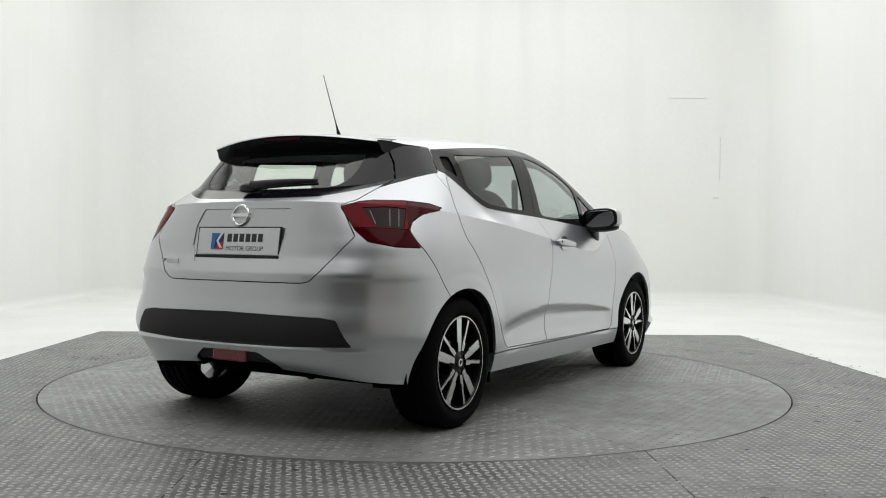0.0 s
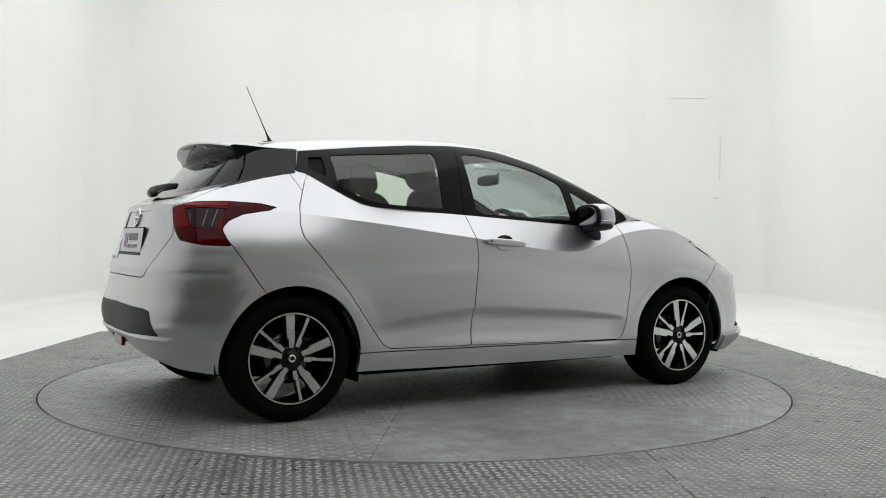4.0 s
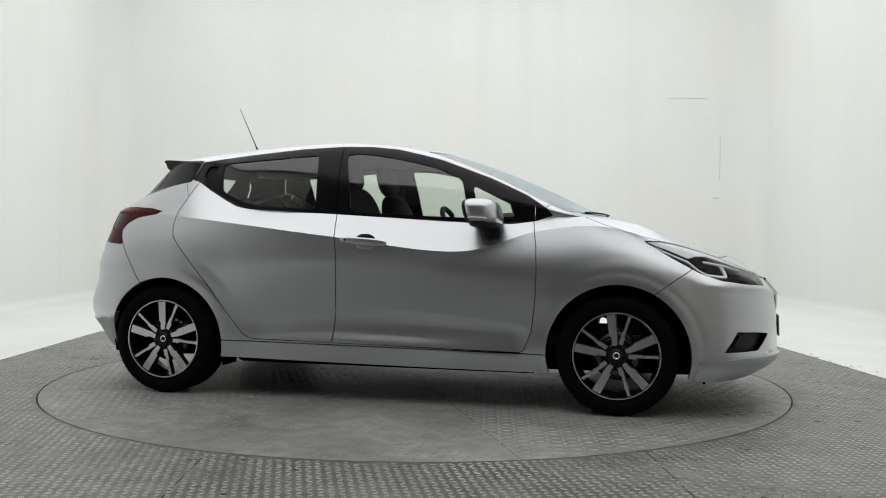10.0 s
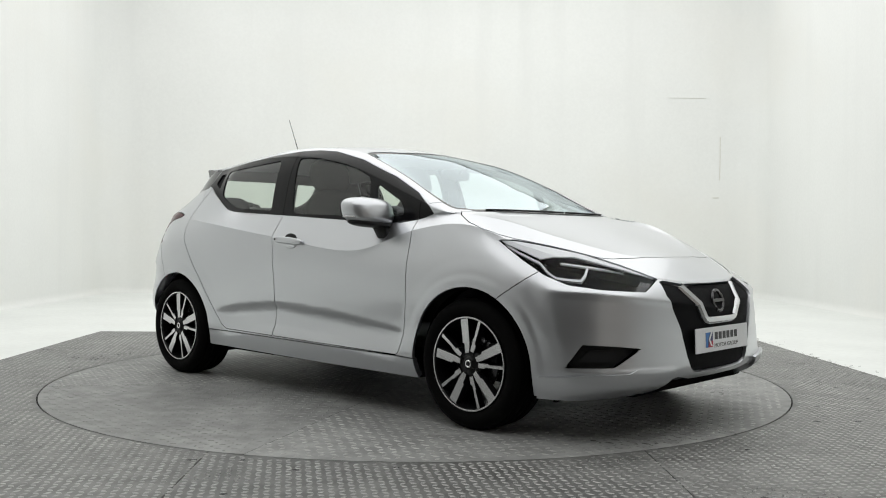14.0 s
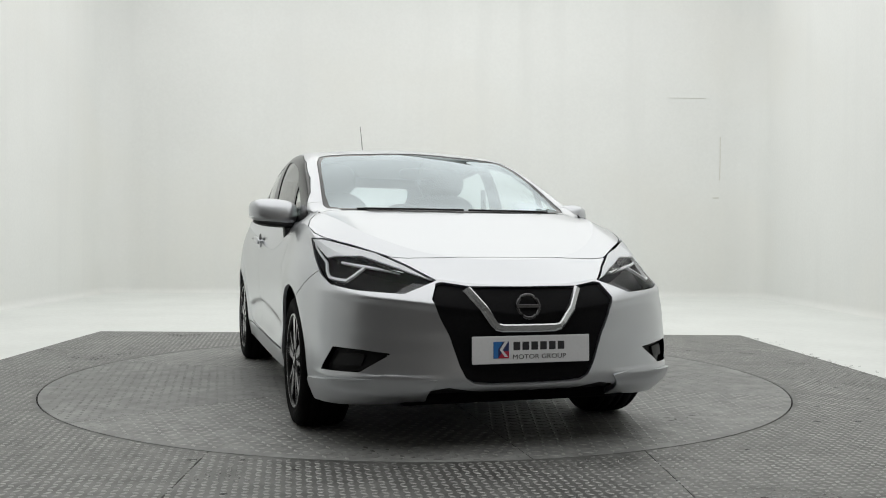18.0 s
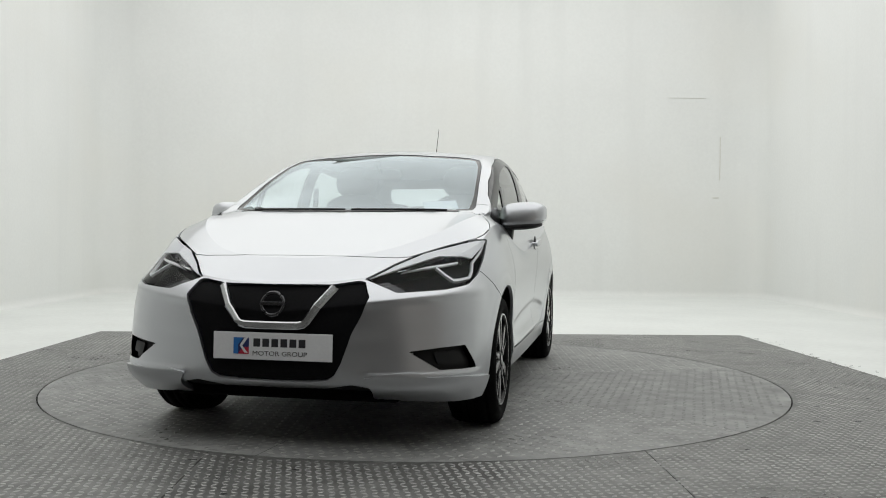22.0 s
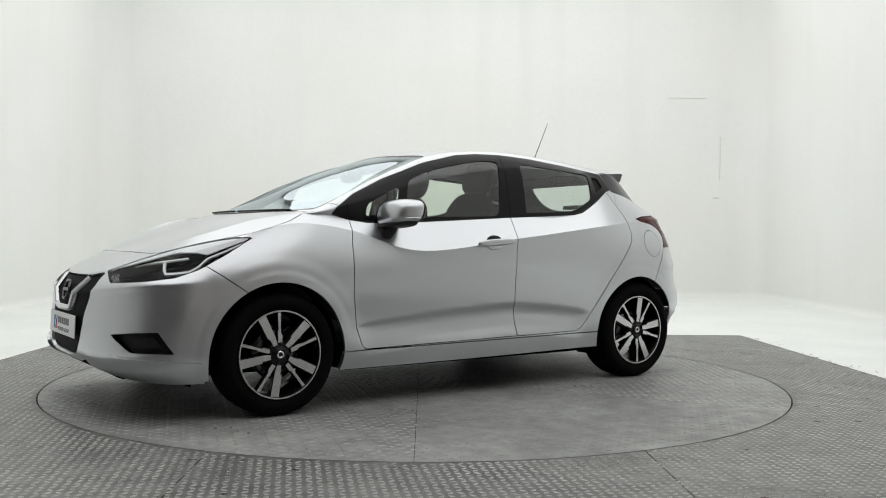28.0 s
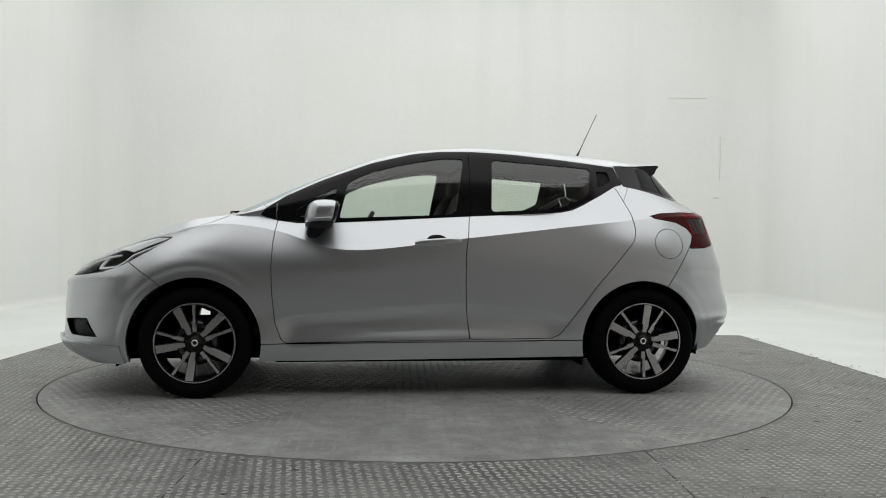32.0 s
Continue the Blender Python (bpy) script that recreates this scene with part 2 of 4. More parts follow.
def platform():
    steps, gap = 160, .009
    verts, faces = [], []
    for i in range(steps):
        a = 2 * math.pi * i / steps
        c, s = math.cos(a), math.sin(a)
        verts.append(((DISC + gap) * c, (DISC + gap) * s, 0))
        kx = (PX1 if c > 0 else PX0) / c if abs(c) > 1e-9 else 1e9
        ky = (PY1 if s > 0 else PY0) / s if abs(s) > 1e-9 else 1e9
        k = min(kx, ky)
        verts.append((k * c, k * s, 0))
    for i in range(steps):
        j = (i + 1) % steps
        faces.append((2 * i, 2 * i + 1, 2 * j + 1, 2 * j))
    # the four corners
    for cx, cy in ((PX0, PY0), (PX1, PY0), (PX1, PY1), (PX0, PY1)):
        i = int(math.floor((math.atan2(cy, cx) % (2 * math.pi)) / (2 * math.pi) * steps))
        verts.append((cx, cy, 0))
        faces.append((2 * i + 1, len(verts) - 1, 2 * ((i + 1) % steps) + 1))
    root = new("platform")
    tagged(root, "grey steel tread plate platform round the turntable, worn", "platform", kind="structure")
    for x0, x1 in ((PX0, -.8655), (-.8605, .9525), (.9575, PX1)):
        bm = bmesh.new()
        vs = [bm.verts.new(p) for p in verts]
        for f in faces:
            bm.faces.new([vs[i] for i in f])
        for px, n in ((x0, -1), (x1, 1)):
            bmesh.ops.bisect_plane(bm, geom=bm.verts[:] + bm.edges[:] + bm.faces[:], plane_co=(px, 0, 0), plane_no=(n, 0, 0), clear_outer=True)
        bmesh.ops.recalc_face_normals(bm, faces=bm.faces)
        rim = bmesh.ops.extrude_edge_only(bm, edges=[e for e in bm.edges if e.is_boundary])
        bmesh.ops.translate(bm, verts=[v for v in rim["geom"] if isinstance(v, bmesh.types.BMVert)], vec=(0, 0, -.005))
        part("plate", bm, PLATEFLOOR, root)
    return root


PLATFORM = platform()
v, f = [], []
for i in range(120):
    a = 2 * math.pi * i / 120
    v += [((DISC + d) * math.cos(a), (DISC + d) * math.sin(a), -.0054) for d in (-.06, .06)]
    f.append((2 * i, 2 * i + 1, (2 * i + 3) % 240, (2 * i + 2) % 240))
mesh_ob("gap_ring", v, f, DARKGAP, PLATFORM, smooth=False)
for x in (-.863, .955):
    bm = bmesh.new()
    box(bm, (.03, PY1 - PY0 - .02, .001), pose(x, (PY0 + PY1) / 2, -.0054))
    part("seam", bm, DARKGAP, PLATFORM)


def specks(name, count, place, size, mat, label, seed):
    """Small flat flakes of uneven outline, lying on the ground."""
    rnd = random.Random(seed)
    verts, faces = [], []
    for _ in range(count):
        x, y, z = place(rnd)
        r, a0, n, b = rnd.uniform(*size), rnd.uniform(0, 6.3), rnd.randint(5, 7), len(verts)
        for zz, k in ((z, 1.0), (z + .0014, .8)):
            for i in range(n):
                a = a0 + 2 * math.pi * i / n
                rr = r * k * (.6 + .4 * ((i * 7 + n) % 3) / 2)
                verts.append((x + 1.8 * rr * math.cos(a), y + rr * math.sin(a), zz))
        faces += [tuple(range(b + n, b + 2 * n))] + [(b + i, b + (i + 1) % n, b + n + (i + 1) % n, b + n + i) for i in range(n)]
    ob = mesh_ob(name, verts, faces, mat, None, smooth=False)
    return tagged(ob, label, "dirt", kind="stuff")


def by_edge(rnd):
    return PX1 + abs(rnd.gauss(0, .06)) + .02, rnd.uniform(-.6, 2.7), -.0062


def on_plates(rnd):
    while True:
        x, y = rnd.uniform(-2.8, 2.9), rnd.uniform(-3.0, 2.6)
        if x * x + y * y > (DISC + .05) ** 2:
            return x, y, .0006


specks("chipped_paint", 60, by_edge, (.003, .010), PLATEFLOOR, "dark chips of worn paint along the platform edge", 3)
specks("floor_dirt", 70, on_plates, (.004, .014), PLASTIC, "small dark crumbs of dirt on the steel plates", 5)


LOZENGE = {}


def single_mesh(length, width, mat):
    """One raised lozenge, shared by all that lie singly."""
    if not LOZENGE:
        me = bpy.data.meshes.new("tread_lozenge")
        quad = ((-.5, 0), (0, -.5), (.5, 0), (0, .5))
        me.from_pydata([(px * length, py * width, .0002) for px, py in quad] + [(px * length * .62, py * width * .45, .0022) for px, py in quad], [],
                       [(4, 5, 6, 7)] + [(k, (k + 1) % 4, 4 + (k + 1) % 4, 4 + k) for k in range(4)])
        me.materials.append(mat)
        LOZENGE["mesh"] = me
    return LOZENGE["mesh"]


def treads(name, inside, angle, along, across, length, width, parent, mat, z=0.0, extent=8.0, single=None):
    """Raised lozenges of tread plate in alternating directions, joined."""
    cells = int(extent / along)
    c, s = math.cos(angle), math.sin(angle)
    verts, faces = [], []
    quad = ((-.5, 0), (0, -.5), (.5, 0), (0, .5))
    for i in range(-cells, cells + 1):
        for j in range(-cells, cells + 1):
            u, v = i * along, j * across
            x, y = c * u - s * v, s * u + c * v
            if not inside(x, y):
                continue
            flip = (i + j) % 2
            a = angle + (math.pi / 4 if flip else -math.pi / 4)
            ca, sa = math.cos(a), math.sin(a)
            if single and single(x, y):
                ob = new("tread_lozenge", single_mesh(length, width, mat))
                ob.parent = parent
                ob.matrix_basis = Matrix.Translation((x, y, z)) @ Matrix.Rotation(a, 4, "Z")
                continue
            b = len(verts)
            for px, py in quad:
                lx, ly = px * length, py * width
                verts.append((x + ca * lx - sa * ly, y + sa * lx + ca * ly, z + .0002))
            for px, py in quad:
                lx, ly = px * length * .62, py * width * .45
                verts.append((x + ca * lx - sa * ly, y + sa * lx + ca * ly, z + .0022))
            faces += [(b + 4, b + 5, b + 6, b + 7)] + [(b + k, b + (k + 1) % 4, b + 4 + (k + 1) % 4, b + 4 + k) for k in range(4)]
    ob = mesh_ob(name, verts, faces, mat, parent, smooth=False)
    ob["kind"] = "stuff"
    return ob


treads("tread_pattern", lambda x, y: PX0 + .03 < x < PX1 - .03 and PY0 + .03 < y < PY1 - .03 and x * x + y * y > (DISC + .03) ** 2, radians(8),
       .037, .037, .036, .019, PLATFORM, TREAD, extent=7.4, single=lambda x, y: -.9 < x < .9 and -2.75 < y < -2.525)


def turntable():
    table = new("turntable")
    tagged(table, "round steel turntable of tread plate with worn sectors", "turntable")
    steps, off = 160, radians(-4)
    ring = [(DISC * math.cos(2 * math.pi * i / steps), DISC * math.sin(2 * math.pi * i / steps)) for i in range(steps)]
    verts = [(x, y, 0) for x, y in ring] + [(x, y, -.0055) for x, y in ring] + [(0, 0, 0)]
    faces = [(i, (i + 1) % steps, 2 * steps) for i in range(steps)] + [(i + steps, (i + 1) % steps + steps, (i + 1) % steps, i) for i in range(steps)]
    for k in range(6):
        bm = bmesh.new()
        vs = [bm.verts.new(p) for p in verts]
        for f in faces:
            bm.faces.new([vs[i] for i in f])
        for a, n in ((off + k * math.pi / 3, 1), (off + (k + 1) * math.pi / 3, -1)):
            out = Vector((math.sin(a) * n, -math.cos(a) * n, 0))
            bmesh.ops.bisect_plane(bm, geom=bm.verts[:] + bm.edges[:] + bm.faces[:], plane_co=out * -.0012, plane_no=out, clear_outer=True)
        part("plate", bm, DISCPLATE, table)
    mesh_ob("base", [(x, y, -.0055) for x, y in ring], [tuple(range(steps))], DARKGAP, table, smooth=False)
    # six plates whose treads run along their own middle line; two of them are worn nearly flat
    for k in range(6):
        def inside(x, y, k=k):
            a = (math.atan2(y, x) - off) % (2 * math.pi)
            return x * x + y * y < (DISC - .03) ** 2 and int(a / (math.pi / 3)) == k
        worn = k in (1, 4)
        treads("tread_sector", inside, off + radians(60 * k + 30), .050, .050, .030 if worn else .046, .012 if worn else .021, table, DISCWORN if worn else DISCTREAD, extent=3.4)
    return table


TABLE = turntable()
# ---- the car's surface: feature lines, from the nose round the side to the tail ----
# each line: (x, half width, z) at fifteen stations; x = 0 is the rear axle, z = 0 the ground
SILL = [(3.25, 0, .232), (3.23, .35, .228), (3.16, .60, .212), (3.04, .735, .200), (2.90, .79, .196), (2.53, .805, .205), (2.12, .822, .202),
        (1.55, .830, .205), (1.0, .830, .210), (.42, .825, .217), (.0, .80, .22), (-.30, .77, .236), (-.47, .65, .258), (-.545, .40, .284), (-.565, 0, .30)]
ROCKER = [(3.345, 0, .285), (3.325, .35, .285), (3.24, .63, .285), (3.085, .785, .282), (2.90, .832, .29), (2.53, .85, .30), (2.12, .85, .305),
          (1.55, .846, .31), (1.0, .843, .32), (.42, .842, .325), (.0, .845, .33), (-.32, .80, .34), (-.535, .64, .345), (-.605, .40, .35), (-.62, 0, .355)]
LOWER = [(3.355, 0, .38), (3.335, .35, .385), (3.235, .64, .40), (3.07, .80, .42), (2.90, .842, .43), (2.53, .866, .44), (2.12, .846, .45),
         (1.55, .838, .405), (1.0, .838, .405), (.42, .848, .43), (.0, .866, .45), (-.34, .83, .455), (-.568, .68, .465), (-.640, .42, .468), (-.652, 0, .472)]
WAIST = [(3.345, 0, .53), (3.32, .35, .54), (3.205, .64, .56), (3.04, .79, .585), (2.86, .845, .60), (2.53, .870, .64), (2.12, .858, .62),
         (1.55, .852, .62), (1.0, .854, .62), (.42, .864, .63), (.0, .868, .65), (-.32, .822, .65), (-.53, .665, .65), (-.60, .40, .66), (-.615, 0, .66)]
FLANK = [(3.315, 0, .635), (3.285, .35, .65), (3.15, .63, .69), (2.98, .765, .715), (2.82, .822, .735), (2.53, .850, .79), (2.12, .852, .76),
         (1.55, .860, .735), (1.0, .868, .765), (.42, .870, .80), (.0, .855, .84), (-.275, .81, .845), (-.475, .68, .85), (-.55, .41, .86), (-.56, 0, .86)]
SHOULDER = [(3.285, 0, .690), (3.21, .39, .722), (2.95, .675, .805), (2.74, .770, .870), (2.52, .789, .942), (2.36, .793, .957), (2.10, .800, .924),
            (1.74, .853, .822), (1.0, .863, .893), (.42, .850, .962), (.03, .797, 1.004), (-.235, .738, 1.030), (-.425, .62, 1.035), (-.503, .39, 1.045), (-.52, 0, 1.05)]
BELT = [(3.13, 0, .795), (3.03, .33, .819), (2.80, .555, .901), (2.58, .665, .975), (2.38, .708, 1.006), (2.25, .725, 1.008), (2.05, .745, .978),
        (1.74, .765, .972), (1.0, .768, 1.017), (.47, .745, 1.045), (.10, .680, 1.20), (-.12, .630, 1.175), (-.30, .530, 1.135), (-.385, .34, 1.115), (-.41, 0, 1.11)]
RAIL = [(2.40, 0, 1.035), (2.385, .25, 1.035), (2.345, .46, 1.035), (2.305, .575, 1.033), (2.24, .655, 1.040), (2.12, .672, 1.092), (1.92, .660, 1.188),
        (1.50, .635, 1.338), (1.0, .628, 1.397), (.50, .620, 1.366), (.15, .600, 1.330), (-.03, .565, 1.328), (-.145, .49, 1.318), (-.19, .30, 1.315), (-.20, 0, 1.32)]
CROWN = [(2.25, 0, 1.10), (2.24, .18, 1.098), (2.20, .34, 1.098), (2.13, .44, 1.112), (2.04, .49, 1.145), (1.88, .48, 1.22), (1.68, .47, 1.30),
         (1.38, .46, 1.395), (1.0, .45, 1.432), (.52, .44, 1.420), (.18, .43, 1.392), (.01, .41, 1.374), (-.08, .34, 1.366), (-.11, .20, 1.370), (-.115, 0, 1.372)]
SPINE = [(2.14, 0, 1.154), (2.12, 0, 1.163), (2.07, 0, 1.185), (2.0, 0, 1.216), (1.92, 0, 1.25), (1.78, 0, 1.305), (1.60, 0, 1.368),
         (1.33, 0, 1.430), (1.0, 0, 1.455), (.54, 0, 1.445), (.22, 0, 1.420), (.06, 0, 1.404), (.01, 0, 1.399), (-.03, 0, 1.395), (-.04, 0, 1.394)]
LINES = np.array([SILL, ROCKER, LOWER, WAIST, FLANK, SHOULDER, BELT, RAIL, CROWN, SPINE])


def spline(p, n, knots=None):
    """Smooth curve through the rows of p, n steps a span, with chord-length knots."""
    m = len(p)
    if knots is None:
        knots = np.concatenate([[0], np.cumsum(np.maximum(np.linalg.norm(np.diff(p.reshape(m, -1), axis=0), axis=1), 1e-6) ** .5)])
    h = np.diff(knots)
    shape = (-1,) + (1,) * (p.ndim - 1)
    d = np.diff(p, axis=0) / h.reshape(shape)
    tan = np.empty_like(p)
    tan[0], tan[-1] = d[0], d[-1]
    for i in range(1, m - 1):
        tan[i] = (d[i - 1] * h[i] + d[i] * h[i - 1]) / (h[i] + h[i - 1])
    tan[0], tan[-1] = 1.5 * d[0] - .5 * tan[1], 1.5 * d[-1] - .5 * tan[-2]
    out = []
    for i in range(m - 1):
        for s in np.arange(n) / n:
            a, b, c, e = 2 * s ** 3 - 3 * s * s + 1, s ** 3 - 2 * s * s + s, -2 * s ** 3 + 3 * s * s, s ** 3 - s * s
            out.append(a * p[i] + b * h[i] * tan[i] + c * p[i + 1] + e * h[i] * tan[i + 1])
    out.append(p[-1])
    return np.array(out)


def ramp(a, b, v):
    k = np.clip((v - a) / (b - a), 0, 1)
    return k * k * (3 - 2 * k)


def shaped(g):
    """Wheel-arch flares, the ridge round the rear bumper and the ridge over the front one."""
    x, y, z = g[..., 0].copy(), g[..., 1].copy(), g[..., 2].copy()
    for hx in (0.01, 2.53):
        r = np.hypot(x - hx, z - .305)
        g[..., 1] += (.0035 * ramp(.50, .43, r) + .0045 * ramp(.425, .385, r)) * (y > .5) * (z < .80)
    # hollow along the foot of the doors, sharp at its upper edge
    top = np.interp(x, [.40, .70, 1.05, 1.6, 2.08], [.43, .475, .505, .475, .43])
    g[..., 1] += np.interp(z - top, [-.17, -.12, -.05, -.012, .004], [0, -.009, -.016, -.013, 0]) * ramp(.40, .62, x) * ramp(2.12, 1.98, x) * (y > .5)
    d = np.hypot(x - .35, y * .7) + 1e-9
    a = np.interp(z, [.48, .60, .694, .715, .724, .80, .90], [0, .0, .008, .0155, .015, .003, 0]) * ramp(-.16, -.34, x)
    g[..., 0] += a * (x - .35) / d
    g[..., 1] += a * y * .7 / d
    a = np.interp(z, [.30, .372, .398, .412], [0, .007, .015, .002]) * ramp(-.44, -.56, x)
    g[..., 0] += a * (x - .35) / d
    g[..., 1] += a * y * .7 / d
    d = np.hypot(x - 2.3, y * .8) + 1e-9
    c = .572 + .115 * y
    a = np.interp(z - c, [-.16, -.03, 0.0, .012, .095], [0, .015, .026, .024, 0]) * ramp(2.86, 3.08, x)
    g[..., 0] += a * (x - 2.3) / d
    g[..., 1] += a * y * .8 / d
    a = np.interp(z, [.240, .265, .322, .334], [0, .004, .008, 0]) * ramp(2.95, 3.08, x) * ramp(.35, .42, y)
    g[..., 0] += a * (x - 2.3) / d
    g[..., 1] += a * y * .8 / d
    return g


def hull(nu=20, nv=12, crease=5):
    """Half of the car's skin as a grid of points and normals, with a crease along the shoulder."""
    rings = []
    for line in LINES:
        mirrored = np.concatenate([line[2:0:-1] * (1, -1, 1), line, line[-2:-4:-1] * (1, -1, 1)])
        rings.append(spline(mirrored, nu)[2 * nu:-2 * nu])
    rings = np.array(rings)
    low = spline(rings[:crease + 1], nv, np.array([0, 1, 2, 3.2, 4.3, 5.3]))
    w = np.linspace(0, 1, nv + 1)[:-1, None, None]
    band = rings[crease] * (1 - w) + rings[crease + 1] * w
    top = spline(np.concatenate([rings[crease + 1:], (rings[-2] * (1, -1, 1))[None]]), nv, np.array([0, 1.7, 2.7, 4.1, 5.5]))[:-nv]
    w = np.linspace(0, 1, nv + 1)[:, None, None]
    k = ramp(.34, .12, rings[crease + 1][None, :, :1])
    top[:nv + 1] += k * (rings[crease + 1] * (1 - w) + rings[crease + 2] * w - top[:nv + 1])
    grid = shaped(np.concatenate([low[:-1], band, top]))
    grid[:, 0, 1] = grid[:, -1, 1] = grid[-1, :, 1] = 0
    return grid


# ---- cutting the skin into panels ----
def skin_piece():
    """Half of the skin as triangles: points, normals, faces."""
    g = hull(24, 14)
    nv, nu = g.shape[:2]
    du, dv = np.gradient(g, axis=1), np.gradient(g, axis=0)
    n = np.cross(dv, du)
    idx = np.arange(nv * nu).reshape(nv, nu)
    v, nrm = g.reshape(-1, 3), n.reshape(-1, 3)
    # the creases along shoulder and belt keep two sets of normals
    start = idx.copy()
    for row in (5 * 14, 6 * 14):
        nrm[idx[row]] = np.cross(g[row] - g[row - 1], du[row])
        start[row] = np.arange(nu) + len(v)
        v, nrm = np.concatenate([v, g[row]]), np.concatenate([nrm, np.cross(g[row + 1] - g[row], du[row])])
    t = []
    for r in range(nv - 1):
        a, b, c, d = start[r, :-1], start[r, 1:], idx[r + 1, 1:], idx[r + 1, :-1]
        t += [np.stack([a, c, b], 1), np.stack([a, d, c], 1)]
    t = np.concatenate(t)
    area2 = np.linalg.norm(np.cross(v[t[:, 1]] - v[t[:, 0]], v[t[:, 2]] - v[t[:, 0]]), axis=1)
    t = t[area2 > 1e-9]
    nrm = np.where(((v - (1.3, 0, .6)) * nrm).sum(1, keepdims=True) < 0, -nrm, nrm)
    ends = (v[:, 1] < 1e-6)
    nrm[ends, 1] = 0
    nrm = nrm / np.maximum(np.linalg.norm(nrm, axis=1, keepdims=True), 1e-9)
    flip = (np.cross(v[t[:, 1]] - v[t[:, 0]], v[t[:, 2]] - v[t[:, 0]]) * nrm[t].sum(1)).sum(1) < 0
    t[flip] = t[flip][:, ::-1]
    return v, nrm, t


def split(piece, f, level):
    """Cut a piece where f = level. Returns the part below it and the part above it."""
    v, n, t = piece
    if not len(t):
        return piece, piece
    s = f - level
    s = np.where(np.abs(s) < 1e-7, 1e-7, s)
    k = (s[t] < 0).sum(1)
    inner, outer = t[k == 3].tolist(), t[k == 0].tolist()
    vs, ns, made = [], [], {}

    def cross(a, b):
        key = (a, b) if a < b else (b, a)
        if key not in made:
            a, b = key
            w = s[a] / (s[a] - s[b])
            vs.append(v[a] + w * (v[b] - v[a]))
            ns.append(n[a] + w * (n[b] - n[a]))
            made[key] = len(v) + len(vs) - 1
        return made[key]

    for tri in t[(k == 1) | (k == 2)].tolist():
        lone = [i for i in range(3) if (s[tri[i]] < 0) == (sum(s[q] < 0 for q in tri) == 1)][0]
        a, b, c = tri[lone], tri[(lone + 1) % 3], tri[(lone + 2) % 3]
        p, q = cross(a, b), cross(a, c)
        one, two = (inner, outer) if s[a] < 0 else (outer, inner)
        one.append([a, p, q])
        two += [[p, b, c], [p, c, q]]
    if vs:
        ns = np.array(ns)
        ns /= np.maximum(np.linalg.norm(ns, axis=1, keepdims=True), 1e-9)
        v, n = np.concatenate([v, vs]), np.concatenate([n, ns])
    shape = lambda q: np.array(q, int).reshape(-1, 3)
    return (v, n, shape(inner)), (v, n, shape(outer))


def refined(piece, times=2):
    """The same surface with each triangle in four, so that thin bands cut cleanly."""
    v, n, t = piece
    used = np.unique(t)
    back = np.full(len(v), -1)
    back[used] = np.arange(len(used))
    v, n, t = v[used], n[used], back[t]
    for _ in range(times):
        e = np.sort(np.concatenate([t[:, [0, 1]], t[:, [1, 2]], t[:, [2, 0]]]), axis=1)
        pairs, where = np.unique(e, axis=0, return_inverse=True)
        where = where.reshape(-1)
        m = len(t)
        a, b, c = (where[:m] + len(v), where[m:2 * m] + len(v), where[2 * m:] + len(v))
        mid = (n[pairs[:, 0]] + n[pairs[:, 1]]) / 2
        v = np.concatenate([v, (v[pairs[:, 0]] + v[pairs[:, 1]]) / 2])
        n = np.concatenate([n, mid / np.maximum(np.linalg.norm(mid, axis=1, keepdims=True), 1e-9)])
        t = np.concatenate([np.stack(q, 1) for q in ((t[:, 0], a, c), (a, t[:, 1], b), (c, b, t[:, 2]), (a, b, c))])
    return v, n, t


def stroke(piece, view, line, width, where):
    """Take a band of even width along an open line. Returns the band and the rest."""
    v = piece[0]
    q, p = FLAT[view](v), FLAT[view](np.array(line, float))
    best = np.full(len(q), 1e9)
    for a, b in zip(p[:-1], p[1:]):
        d = b - a
        w = np.clip(((q - a) @ d) / (d @ d), 0, 1)
        best = np.minimum(best, np.linalg.norm(q - a - w[:, None] * d, axis=1))
    return split(piece, np.where(where(v[:, 0], v[:, 1], v[:, 2]), best, 1.0), width / 2)


def rounded(poly, steps=6):
    """A closed smooth curve through the corners of poly."""
    p = np.array(poly, float)
    m = len(p)
    out = []
    for i in range(m):
        a, b, c, d = p[i - 1], p[i], p[(i + 1) % m], p[(i + 2) % m]
        for s in np.arange(steps) / steps:
            out.append(.5 * (2 * b + (c - a) * s + (2 * a - 5 * b + 4 * c - d) * s * s + (3 * b - a - 3 * c + d) * s ** 3))
    return out


def inside_of(q, poly):
    """Signed distance of the plane points q to the polygon, negative inside."""
    p = np.array(poly, float)
    best, odd = np.full(len(q), 1e9), np.zeros(len(q), bool)
    for a, b in zip(p, np.roll(p, -1, 0)):
        d = b - a
        w = np.clip(((q - a) @ d) / max(d @ d, 1e-12), 0, 1)
        best = np.minimum(best, np.linalg.norm(q - a - w[:, None] * d, axis=1))
        hit = (a[1] > q[:, 1]) != (b[1] > q[:, 1])
        with np.errstate(divide="ignore", invalid="ignore"):
            odd ^= hit & (q[:, 0] < (b[0] - a[0]) * (q[:, 1] - a[1]) / (b[1] - a[1] + 1e-15) + a[0])
    return np.where(odd, -best, best)


